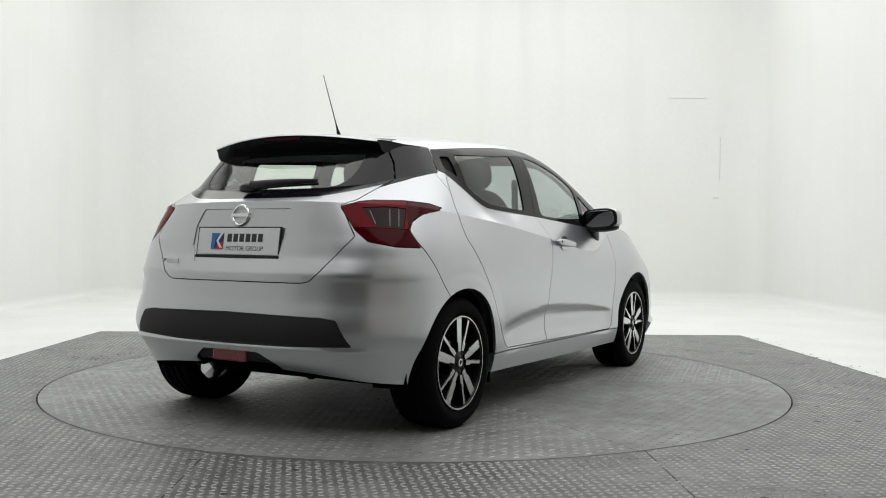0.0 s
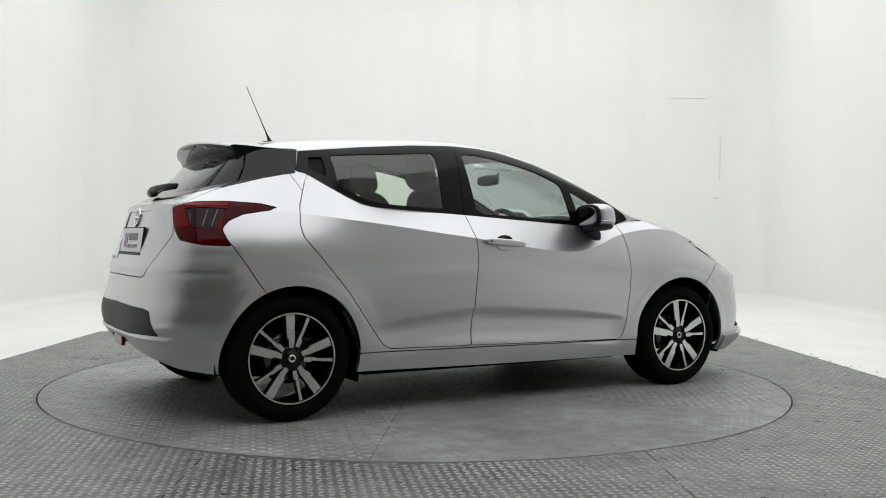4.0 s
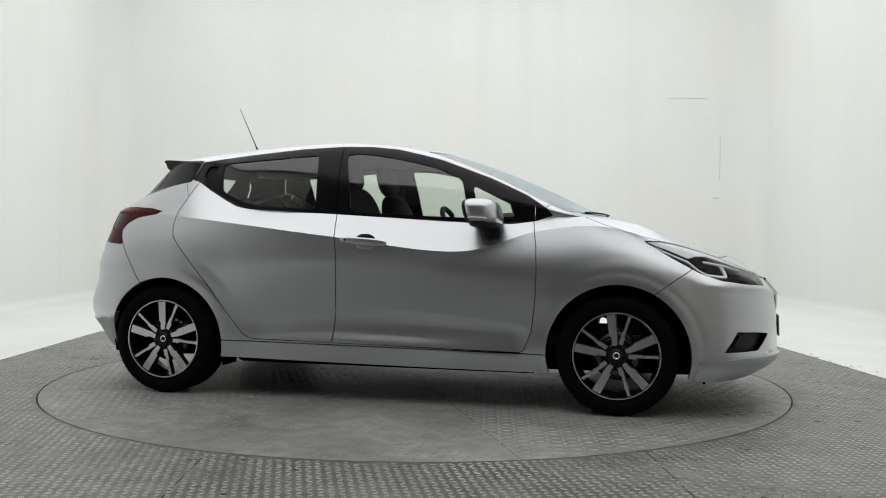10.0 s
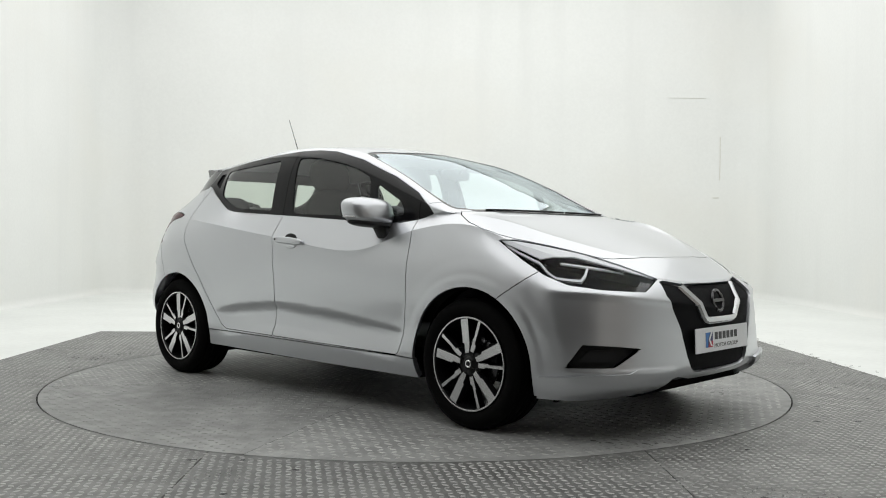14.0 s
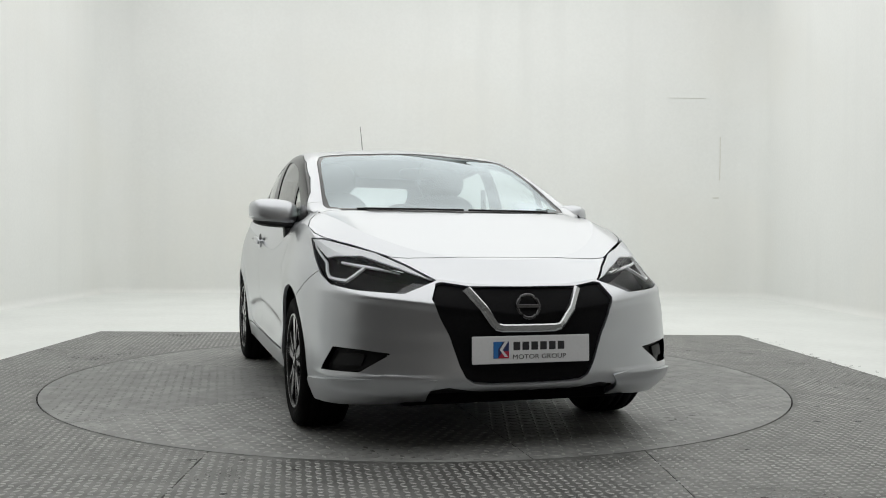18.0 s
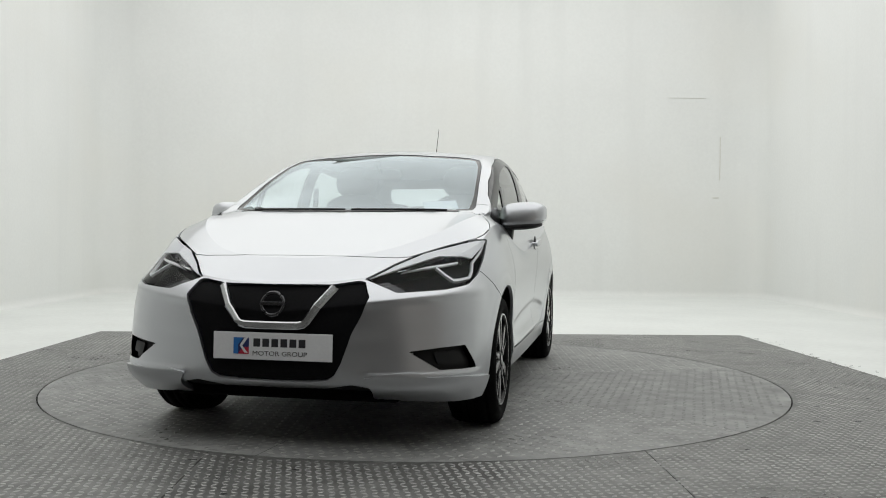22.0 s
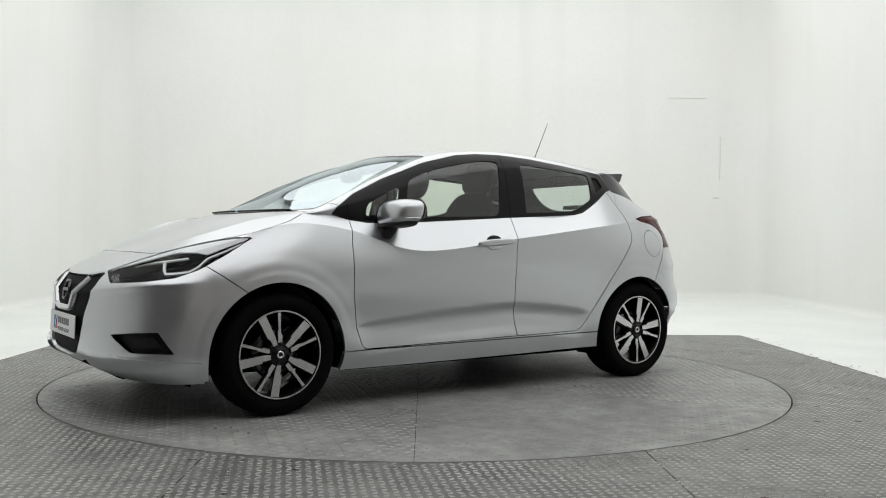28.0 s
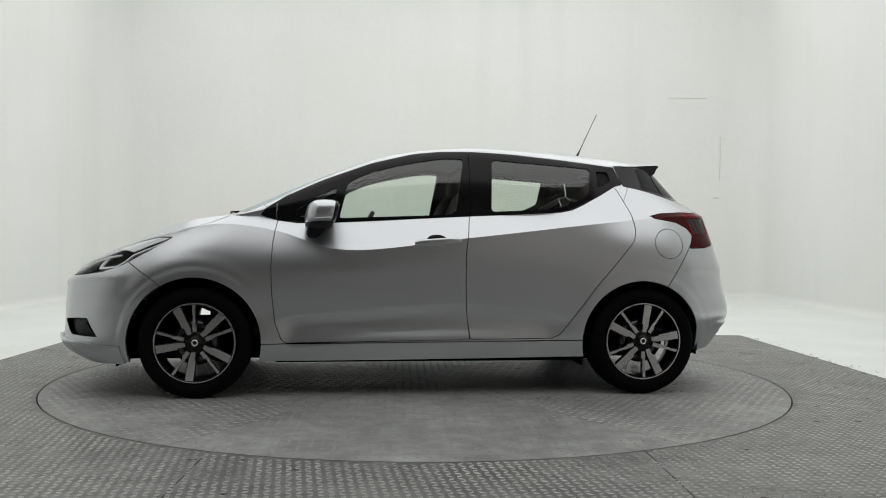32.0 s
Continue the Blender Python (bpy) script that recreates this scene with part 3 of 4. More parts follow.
C40, S40 = math.cos(radians(40)), math.sin(radians(40))
FLAT = {"side": lambda v: v[:, [0, 2]], "front": lambda v: v[:, [1, 2]], "top": lambda v: v[:, [0, 1]],
        "nose": lambda v: np.stack([v[:, 1] * C40 - v[:, 0] * S40, v[:, 2]], 1), "tail": lambda v: np.stack([v[:, 1] * C40 + v[:, 0] * S40, v[:, 2]], 1)}


def cut(piece, view, poly, where, gap=.0022, smooth=False):
    """Take the region of a piece inside an outline drawn in one view. Returns the region and the rest, with a gap between them."""
    v = piece[0]
    q = FLAT[view](v)
    if len(poly[0]) == 3:
        poly = FLAT[view](np.array(poly, float))
    if smooth:
        poly = rounded(poly)
    f = np.where(where(v[:, 0], v[:, 1], v[:, 2]), inside_of(q, poly), 1.0)
    if gap <= 0:
        return split(piece, f, 0.0)
    inner, _ = split(piece, f, -gap)
    _, outer = split(piece, f, gap)
    return inner, outer


def panel(name, piece, mat, parent, side=0, lift=0.0, flange=.016, label=""):
    """One panel from a piece: side -1 right, 1 left, 0 both halves joined; lifted along its normals, with turned-in edges."""
    v, n, t = piece
    used = np.unique(t)
    back = np.full(len(v), -1)
    back[used] = np.arange(len(used))
    v, n, t = v[used] + n[used] * lift, n[used], back[t]
    v[:, 1] = np.maximum(v[:, 1], 0)
    if flange:
        count = {}
        for a, b, c in t.tolist():
            for e in ((a, b), (b, c), (c, a)):
                count[e] = 1
        edges = [(a, b) for a, b in count if (b, a) not in count and not (v[a, 1] < 1e-4 and v[b, 1] < 1e-4)]
        # edges along the crease run twice through the same points: leave them out
        ends = {}
        for a, b in edges:
            ends[tuple(np.round((v[a] + v[b]) / 2, 5))] = ends.get(tuple(np.round((v[a] + v[b]) / 2, 5)), 0) + 1
        edges = [(a, b) for a, b in edges if ends[tuple(np.round((v[a] + v[b]) / 2, 5))] == 1]
        if edges:
            a, b = np.array(edges).T
            out = np.cross(v[b] - v[a], n[a] + n[b])
            out /= np.maximum(np.linalg.norm(out, axis=1, keepdims=True), 1e-9)
            base, m = len(v), len(a)
            v = np.concatenate([v, v[a], v[b], v[b] - n[b] * flange, v[a] - n[a] * flange])
            n = np.concatenate([n, out, out, out, out])
            i = np.arange(m) + base
            t = np.concatenate([t, np.stack([i + m, i, i + 3 * m], 1), np.stack([i + m, i + 3 * m, i + 2 * m], 1)])
    mirror = np.array((1, -1, 1))
    if side < 0:
        v, n, t = v * mirror, n * mirror, t[:, ::-1]
    elif side == 0:
        m = len(v)
        tt = np.where(v[:, 1] < 1e-5, np.arange(m), np.arange(m) + m)
        v, n, t = np.concatenate([v, v * mirror]), np.concatenate([n, n * mirror]), np.concatenate([t, tt[t][:, ::-1]])
    return mesh_ob(name, v, t, mat, parent, normals=n, label=label)


def blob(size, power=2.6, m=Matrix(), nu=28, nv=16):
    """A soft box: vertices and faces of a superellipsoid."""
    verts, faces = [], []
    sgn = lambda c: math.copysign(abs(c) ** (2 / power), c)
    for i in range(nv + 1):
        a = -math.pi / 2 + math.pi * i / nv
        for j in range(nu):
            b = 2 * math.pi * j / nu
            verts.append(m @ Vector((size[0] / 2 * sgn(math.cos(a)) * sgn(math.cos(b)), size[1] / 2 * sgn(math.cos(a)) * sgn(math.sin(b)), size[2] / 2 * sgn(math.sin(a)))))
    for i in range(nv):
        for j in range(nu):
            k = (j + 1) % nu
            faces.append((i * nu + j, i * nu + k, (i + 1) * nu + k, (i + 1) * nu + j))
    return verts, faces


CAR = new("car")
tagged(CAR, "silver five-door hatchback with black trim and two-tone alloy wheels", "car")
LINING = material("cabin_lining", (.022, .022, .023), .8, grain=.2, scale=150)
HEADLINER = material("pale_headliner", (.24, .25, .26), .9, grain=.05, scale=200)

DLO = [(2.190, 1.008), (2.10, .982), (1.98, .966), (1.765, .971), (1.31, .997), (1.02, 1.014), (.63, 1.034), (.47, 1.044), (.40, 1.058), (.32, 1.096), (.22, 1.150), (.125, 1.206),
       (.080, 1.215), (.115, 1.322), (.435, 1.357), (.743, 1.385), (.992, 1.396), (1.17, 1.393), (1.319, 1.377), (1.561, 1.318), (1.85, 1.211), (2.044, 1.121), (2.16, 1.045)]
DPILLAR = [(.112, 1.331), (-.03, 1.338), (-.20, 1.346), (-.33, 1.25), (-.30, 1.115), (-.239, 1.134), (-.16, 1.155), (-.09, 1.174), (.0, 1.193), (.075, 1.206)]
REARGLASS = [(.270, 1.308), (.868, 1.348), (.880, 1.043), (.60, 1.058), (.49, 1.067), (.41, 1.092), (.292, 1.148)]
FRONTGLASS = [(1.035, 1.350), (1.12, 1.353), (1.22, 1.342), (1.316, 1.324), (1.44, 1.299), (1.554, 1.268), (1.695, 1.209), (1.749, .997), (1.09, 1.024)]
VENTGLASS = [(1.755, 1.176), (1.975, 1.066), (1.990, 1.004), (1.808, .996)]
ARCH_R, ARCH_F = (.01, .305, .349), (2.53, .303, .361)
FDOOR = [(1.003, 1.06), (1.037, .807), (1.036, .65), (1.031, .506), (1.011, .318), (2.040, .303), (2.062, .325), (2.096, .416), (2.114, .58), (2.119, .722), (2.112, .85), (2.083, 1.02)]
RDOOR = [(.165, 1.25), (.115, 1.17), (.058, 1.038), (.044, .948), (.057, .885), (.103, .83), (.28, .623), (.40, .46), (.458, .384), (.49, .345), (.535, .324), (1.008, .318), (1.033, .506), (1.038, .65), (1.039, .807), (1.003, 1.06)]
SCREENTOP = [(2.425, -.1), (2.425, 0), (2.405, .25), (2.36, .46), (2.315, .58), (2.262, .648), (2.21, .660), (2.08, .646), (1.85, .620), (1.64, .596), (1.50, .560), (1.455, .50), (1.45, .40), (1.475, .25), (1.49, 0), (1.49, -.1)]
HEADLAMP = [(2.642, .782, .882), (2.72, .750, .882), (2.80, .700, .868), (2.957, .566, .826), (3.105, .468, .771), (3.236, .375, .712), (3.236, .495, .660), (3.125, .676, .672), (3.013, .757, .690), (2.917, .789, .728), (2.785, .794, .800)]
HEADSTRIP = [(2.64, .783, .890), (2.72, .75, .895), (2.784, .699, .885), (2.953, .563, .838), (3.101, .466, .785), (3.24, .37, .722), (3.216, .383, .716), (3.10, .49, .762), (2.963, .627, .811), (2.904, .719, .810), (2.87, .759, .800), (2.80, .775, .829), (2.69, .79, .868)]
GUIDE = [(2.69, .79, .862), (2.774, .786, .827), (2.875, .770, .787), (2.922, .776, .747), (2.963, .772, .724), (3.017, .741, .717), (3.055, .713, .715), (3.056, .679, .738), (3.039, .635, .767)]
TAILLAMP = [(-.478, .499, 1.022), (-.42, .56, 1.046), (-.377, .605, 1.053), (-.252, .684, 1.054), (-.12, .742, 1.045), (-.044, .762, 1.028), (-.062, .757, 1.015), (-.196, .747, .993), (-.270, .741, .960), (-.300, .745, .919),
            (-.278, .795, .842), (-.389, .735, .846), (-.472, .642, .868), (-.49, .589, .916)]
GRILLE = [(-.1, .686), (0, .686), (.24, .688), (.345, .704), (.372, .700), (.405, .640), (.375, .560), (.339, .490), (.298, .37), (.27, .318), (.235, .296), (.15, .287), (0, .284), (-.1, .284)]
FOG = [(3.275, .570, .418), (3.20, .675, .430), (3.11, .775, .436), (3.045, .812, .337), (3.209, .681, .341)]
HOOD = [(2.455, -.1), (2.455, 0), (2.435, .25), (2.39, .46), (2.345, .58), (2.300, .655), (2.36, .722), (2.45, .768), (2.545, .788), (2.645, .776), (2.72, .748), (2.80, .697), (2.957, .562), (3.02, .505), (3.045, .44), (3.07, .30), (3.09, .15), (3.098, 0), (3.098, -.1)]
GATE = [(-.1, .684), (.38, .684), (.42, .692), (.46, .725), (.598, .890), (.508, 1.028), (.555, 1.052), (.602, 1.157), (.565, 1.24), (.50, 1.335), (.45, 1.372), (-.1, 1.395)]
BACKGLASS = [(-.1, 1.113), (.19, 1.113), (.28, 1.113), (.345, 1.117), (.396, 1.127), (.433, 1.155), (.45, 1.188), (.45, 1.231), (.44, 1.275), (.42, 1.292), (-.1, 1.30)]
STRIP = [(-.1, .548), (.50, .540), (.575, .530), (.640, .418), (.30, .408), (-.1, .404)]
VALANCE = [(-.1, .374), (.165, .372), (.245, .318), (.275, .20), (-.1, .20)]
RECESS = [(-.1, 1.015), (.262, 1.015), (.30, .935), (.300, .850), (.262, .765), (-.1, .758)]
BLADE = [(3.339, .395, .313), (3.275, .576, .335), (3.262, .640, .316), (3.138, .78, .310), (2.92, .835, .290), (2.90, .80, .17), (3.10, .69, .17), (3.25, .55, .17), (3.30, .46, .235)]
CHIN = [(-.1, .254), (.22, .258), (.34, .280), (.40, .268), (.47, .240), (.62, .226), (.75, .215), (.75, .10), (-.1, .10)]


def circle(c, n=64):
    return [(c[0] + c[2] * math.cos(2 * math.pi * i / n), c[1] + c[2] * math.sin(2 * math.pi * i / n)) for i in range(n)]


def car_body():
    rest = skin_piece()
    glass, parts = {}, {}
    for arch in (ARCH_R, ARCH_F):
        _, rest = cut(rest, "side", circle(arch), lambda x, y, z: (y > .45) & (z < .72), 0)
    screen, rest = cut(rest, "top", SCREENTOP, lambda x, y, z: (z > .99) & (x > 1.2), .0015)
    hood, rest = cut(rest, "top", HOOD, lambda x, y, z: (z > .68) & (x > 2.2), .0025)
    cowl, rest = cut(rest, "top", [(2.425, -.1), (2.425, 0), (2.405, .25), (2.36, .46), (2.315, .58), (2.30, .61), (2.345, .585), (2.39, .46), (2.435, .25), (2.455, 0), (2.455, -.1)], lambda x, y, z: (z > .9), 0)
    dlo, rest = cut(rest, "side", DLO, lambda x, y, z: (y > .35) & (z > .9), .0012)
    head, rest = cut(rest, "nose", HEADLAMP, lambda x, y, z: (x > 2.5) & (z > .55), .0022)
    tail, rest = cut(rest, "tail", TAILLAMP, lambda x, y, z: (x < .1) & (z > .7), .0022)
    grille, rest = cut(rest, "front", GRILLE, lambda x, y, z: (x > 3.0), .0015)
    fog, rest = cut(rest, "nose", FOG, lambda x, y, z: (x > 2.9) & (z < .55), .001)
    gate, rest = cut(rest, "front", GATE, lambda x, y, z: (x < .05) & (y < .66), .0025)
    dpil, rest = cut(rest, "side", DPILLAR, lambda x, y, z: (y > .30) & (z > 1.0), .0015)
    backglass, gate = cut(gate, "front", BACKGLASS, lambda x, y, z: (x < .05), .001)
    gate_top, gate = cut(gate, "front", [(-.1, 1.064), (.20, 1.065), (.36, 1.070), (.43, 1.081), (.53, 1.106), (.60, 1.134), (.70, 1.134), (.7, 1.5), (-.1, 1.5)], lambda x, y, z: (x < .1), 0)
    strip, rest = cut(rest, "front", STRIP, lambda x, y, z: (x < -.3), .001)
    valance, rest = cut(rest, "front", VALANCE, lambda x, y, z: (x < -.3), 0)
    blade_s, rest = cut(rest, "nose", BLADE, lambda x, y, z: (x > 2.8) & (z < .40) & (y > .3), 0)
    chin, rest = cut(rest, "front", CHIN, lambda x, y, z: (x > 2.95), 0)
    fdoor, rest = cut(rest, "side", FDOOR, lambda x, y, z: (y > .5) & (z < 1.2))
    rdoor, rest = cut(rest, "side", RDOOR, lambda x, y, z: (y > .5) & (z < 1.26), .0022)
    sill, rest = cut(rest, "side", [(.25, .312), (2.25, .297), (2.25, 0), (.25, 0)], lambda x, y, z: (y > .5) & (z < .5), .003)
    fbump, rest = cut(rest, "side", [(2.66, .57), (2.69, .605), (2.885, .742), (2.95, .83), (3.0, 1.0), (3.6, 1.0), (3.6, 0), (2.66, 0)], lambda x, y, z: x > 2.4)
    rbump, rest = cut(rest, "side", [(-.12, .60), (-.165, .658), (-.283, .842), (-.36, .95), (-.36, 1.0), (-.9, 1.0), (-.9, 0), (-.12, 0)], lambda x, y, z: x < .3)
    roof, rest = cut(rest, "side", [(2.215, 1.085), (2.165, 1.065), (1.9, .9), (.2, .9), (.02, 1.25), (-.5, 1.25), (-.5, 2), (2.6, 2)], lambda x, y, z: z > 1.04, .0015)
    fender, quarter = cut(rest, "side", [(1.5, -1), (4, -1), (4, 3), (1.5, 3)], lambda x, y, z: x > -9, 0)

    # big panels, both halves in one
    bonnet = panel("bonnet", hood, PAINT, CAR, flange=.006)
    panel("cowl", cowl, PLASTIC, CAR, lift=-.004)
    roof_p = panel("roof", roof, PAINT, CAR)
    panel("headliner", roof, HEADLINER, CAR, lift=-.04, flange=0)
    bumper_f = panel("front_bumper", fbump, PAINT, CAR)
    bumper_r = panel("rear_bumper", rbump, PAINT, CAR, flange=.007)
    recess, gate = cut(gate, "front", RECESS, lambda x, y, z: (x < -.2), .0005)
    gate_p = panel("tailgate", gate, PAINT, CAR)
    panel("plate_recess", recess, PAINT, gate_p, lift=-.005, flange=0)
    panel("tailgate_lining", gate, LINING, gate_p, lift=-.04, flange=0)
    panel("window_surround", gate_top, GLOSS, gate_p, lift=-.001)
    panel("surround_lining", gate_top, DARKGAP, gate_p, lift=-.018, flange=0)
    panel("rear_window", backglass, REARSCREEN, gate_p, lift=-.003, flange=0, label="clear rear window")
    edge, inner = cut(screen, "top", [(2.405, -.1), (2.405, 0), (2.385, .25), (2.342, .45), (2.298, .56), (2.235, .630), (2.08, .628), (1.85, .602), (1.64, .576), (1.52, .54), (1.49, .49), (1.488, .40), (1.51, .25), (1.525, 0), (1.525, -.1)],
                      lambda x, y, z: z > 0, 0)
    panel("windscreen", edge, SCREEN, CAR, lift=-.003, flange=0, label="clear laminated windscreen")
    panel("windscreen_seal", inner, GLOSS, CAR, lift=-.003, flange=.006)
    panel("bumper_strip", strip, PLASTIC, bumper_r, lift=.002, label="black textured plastic strip")
    panel("valance", valance, PLASTIC, bumper_r, lift=-.02)
    panel("chin", chin, PLASTIC, bumper_f, lift=-.015)
    grille_p = panel("grille", grille, MESH, CAR, lift=-.014, flange=.03)
    # bright V round the upper grille, standing proud of it
    gv = grille[0][np.unique(grille[2])]
    line = [(.256, .679), (.200, .600), (.158, .540), (.142, .524), (.118, .518), (.06, .517), (0, .517)]
    line = line + [(-y, z) for y, z in line[-2::-1]]
    rows = []
    for i, (y, z) in enumerate(line):
        far = np.hypot(gv[:, 1] - abs(y), gv[:, 2] - z)
        near = np.argsort(far)[:10]
        x = float(np.average(gv[near, 0], weights=1 / (far[near] + .004) ** 2))
        a, b = Vector(line[max(i - 1, 0)]), Vector(line[min(i + 1, len(line) - 1)])
        d = (b - a).normalized()
        n = Vector((-d.y, d.x))
        rows.append([(x + u, y + n.x * w, z + n.y * w) for u, w in ((-.012, -.022), (.002, -.019), (.007, -.014), (.004, .004), (-.004, .014), (-.016, .017))])
    k = len(rows[0])
    mesh_ob("chrome_vee", [p for r in rows for p in r], [(i * k + j, i * k + j + 1, (i + 1) * k + j + 1, (i + 1) * k + j) for i in range(len(rows) - 1) for j in range(k - 1)],
            VEECHROME, grille_p, smooth=False, label="polished chrome V-shaped grille bar")
    for s in (1, -1):
        p = panel("front_wing", fender, PAINT, CAR, s)
        wing = quarter
        if s > 0:
            flap, wing = cut(quarter, "side", circle((-.155, .868, .086)), lambda x, y, z: (y > .5) & (z < 1.1), .0016)
            panel("fuel_flap", flap, PAINT, CAR, s, label="round silver fuel flap")
        p = panel("rear_wing", wing, PAINT, CAR, s)
        panel("wing_lining", quarter, LINING, p, s, -.05, 0)
        panel("sill", sill, PAINT, CAR, s, -.001, .03)
        panel("pillar_trim", dpil, GLOSS, CAR, s, -.001)
        panel("pillar_lining", dpil, DARKGAP, CAR, s, -.018, 0)
        panel("bumper_blade", blade_s, PAINT, bumper_f, s, .016, .024)
        recess_p = panel("fog_recess", fog, PLASTIC, bumper_f, s, -.03, -.03, "black fog lamp recess")
        slot, _ = cut(refined(fog), "nose", rounded_corners(FLAT["nose"](np.array([(3.20, .655, .412), (3.125, .750, .416), (3.09, .785, .362), (3.20, .675, .365)])).tolist(), .012), lambda x, y, z: z > 0, 0)
        panel("fog_bezel", slot, PLASTIC, recess_p, s, -.018, .012)
        # doors with their black frames and panes
        for name, skin, outline in (("front_door", fdoor, "front"), ("rear_door", rdoor, "rear")):
            door = panel(name, skin, PAINT, CAR, s)
            panel("door_card", skin, LINING, door, s, -.07, 0)
            near = (lambda x, y, z: x > 1.004) if outline == "front" else (lambda x, y, z: x <= 1.004)
            if outline == "front":
                frame_p, _ = cut(dlo, "side", [(1.003, .8), (1.003, 1.6), (2.095, 1.6), (2.095, .8)], lambda x, y, z: x > 0, .0018)
                panes = (FRONTGLASS, VENTGLASS)
            else:
                frame_p, _ = cut(dlo, "side", [(.0, .8), (.0, 1.6), (1.003, 1.6), (1.003, .8)], lambda x, y, z: x < 9, .0018)
                panes = (REARGLASS,)
            for pane in panes:
                g, frame_p = cut(frame_p, "side", rounded_corners(pane, .018), lambda x, y, z: z > 0, 0)
                panel("pane", g, GLASS, door, s, -.004, 0, "green-tinted side window glass")
            if outline == "rear":
                pull, frame_p = cut(frame_p, "side", rounded_corners([(.150, 1.232), (.160, 1.292), (.232, 1.296), (.236, 1.192)], .01), lambda x, y, z: z > 0, 0)
                panel("hidden_handle", pull, DARKGAP, door, s, -.012, -.012)
            panel("window_frame", frame_p, FRAME, door, s, 0, .012)
        post, _ = cut(dlo, "side", [(.90, .8), (.90, 1.6), (1.03, 1.6), (1.03, .8)], lambda x, y, z: z > 0, 0)
        panel("centre_pillar", post, DARKGAP, CAR, s, -.013, 0)
        corner, _ = cut(dlo, "side", [(2.095, .8), (2.095, 1.6), (2.6, 1.6), (2.6, .8)], lambda x, y, z: x > 0, .0018)
        panel("corner_trim", corner, FRAME, CAR, s, 0, .012)
        head_lamp(head, s)
        tail_lamp(tail, s)
    return fbump


def rounded_corners(poly, r):
    """Replace each corner of an outline by a short bend."""
    p = [Vector(q) for q in poly]
    out = []
    for i, b in enumerate(p):
        a, c = p[i - 1], p[(i + 1) % len(p)]
        ra, rc = min(r, (a - b).length * .4), min(r, (c - b).length * .4)
        s, e = b + (a - b).normalized() * ra, b + (c - b).normalized() * rc
        for k in range(5):
            w = k / 4
            out.append(tuple((1 - w) ** 2 * s + 2 * w * (1 - w) * b + w * w * e))
    return out


def head_lamp(skin, s):
    lamp = new("headlamp")
    lamp.parent = CAR
    lamp["label"] = "smoked headlamp with bright upper strip"
    skin = refined(skin)
    mirror = Matrix.Diagonal((1, s, 1, 1))
    panel("lens", skin, LAMPGLASS, lamp, s, -.0005, 0)
    panel("housing", skin, MESH, lamp, s, -.06, -.055)
    band, dark = cut(skin, "nose", HEADSTRIP, lambda x, y, z: z > 0, 0)
    panel("bright_strip", band, BRIGHT, lamp, s, -.004, .006)
    band, dark = stroke(dark, "nose", GUIDE, .010, lambda x, y, z: z > 0)
    panel("light_guide", band, BRIGHT, lamp, s, -.012, .012)
    band, dark = stroke(dark, "nose", [(3.137, .488, .748), (3.09, .554, .760), (3.041, .616, .771), (2.95, .712, .787)], .007, lambda x, y, z: z > 0)
    panel("trim_line", band, BRIGHT, lamp, s, -.010, .008)
    for k in range(5):
        w = k / 4
        rib = [(3.224 - .022 * w, .415 + .040 * w, .702 + .007 * w), (3.249 - .022 * w, .497 + .043 * w, .662 + .006 * w)]
        band, _ = stroke(skin, "nose", rib, .005, lambda x, y, z: (z > 0) & (x > 3.1))
        panel("rib", band, RIBS, lamp, s, -.014, 0)
    for x, y, z, r in ((2.862, .660, .768, .042), (2.955, .590, .740, .033), (3.050, .520, .715, .026)):
        prof = [(-.010, r * .25), (-.004, r * .6), (.008, r * .9), (.020, r), (.022, r * 1.06), (.0, r * 1.06)]
        v, f = lathe(prof, 28)
        ob = mesh_ob("reflector", v, f, STEEL, lamp)
        ob.matrix_basis = mirror @ (pose(x, y, z) @ pose(0, 0, 0, 0, 0, -62))
        v, f = blob((r * 1.1, r * .8, r * 1.1), 2, Matrix(), 16, 10)
        ob = mesh_ob("bulb", v, f, CHROME, lamp)
        ob.matrix_basis = mirror @ pose(x, y, z)


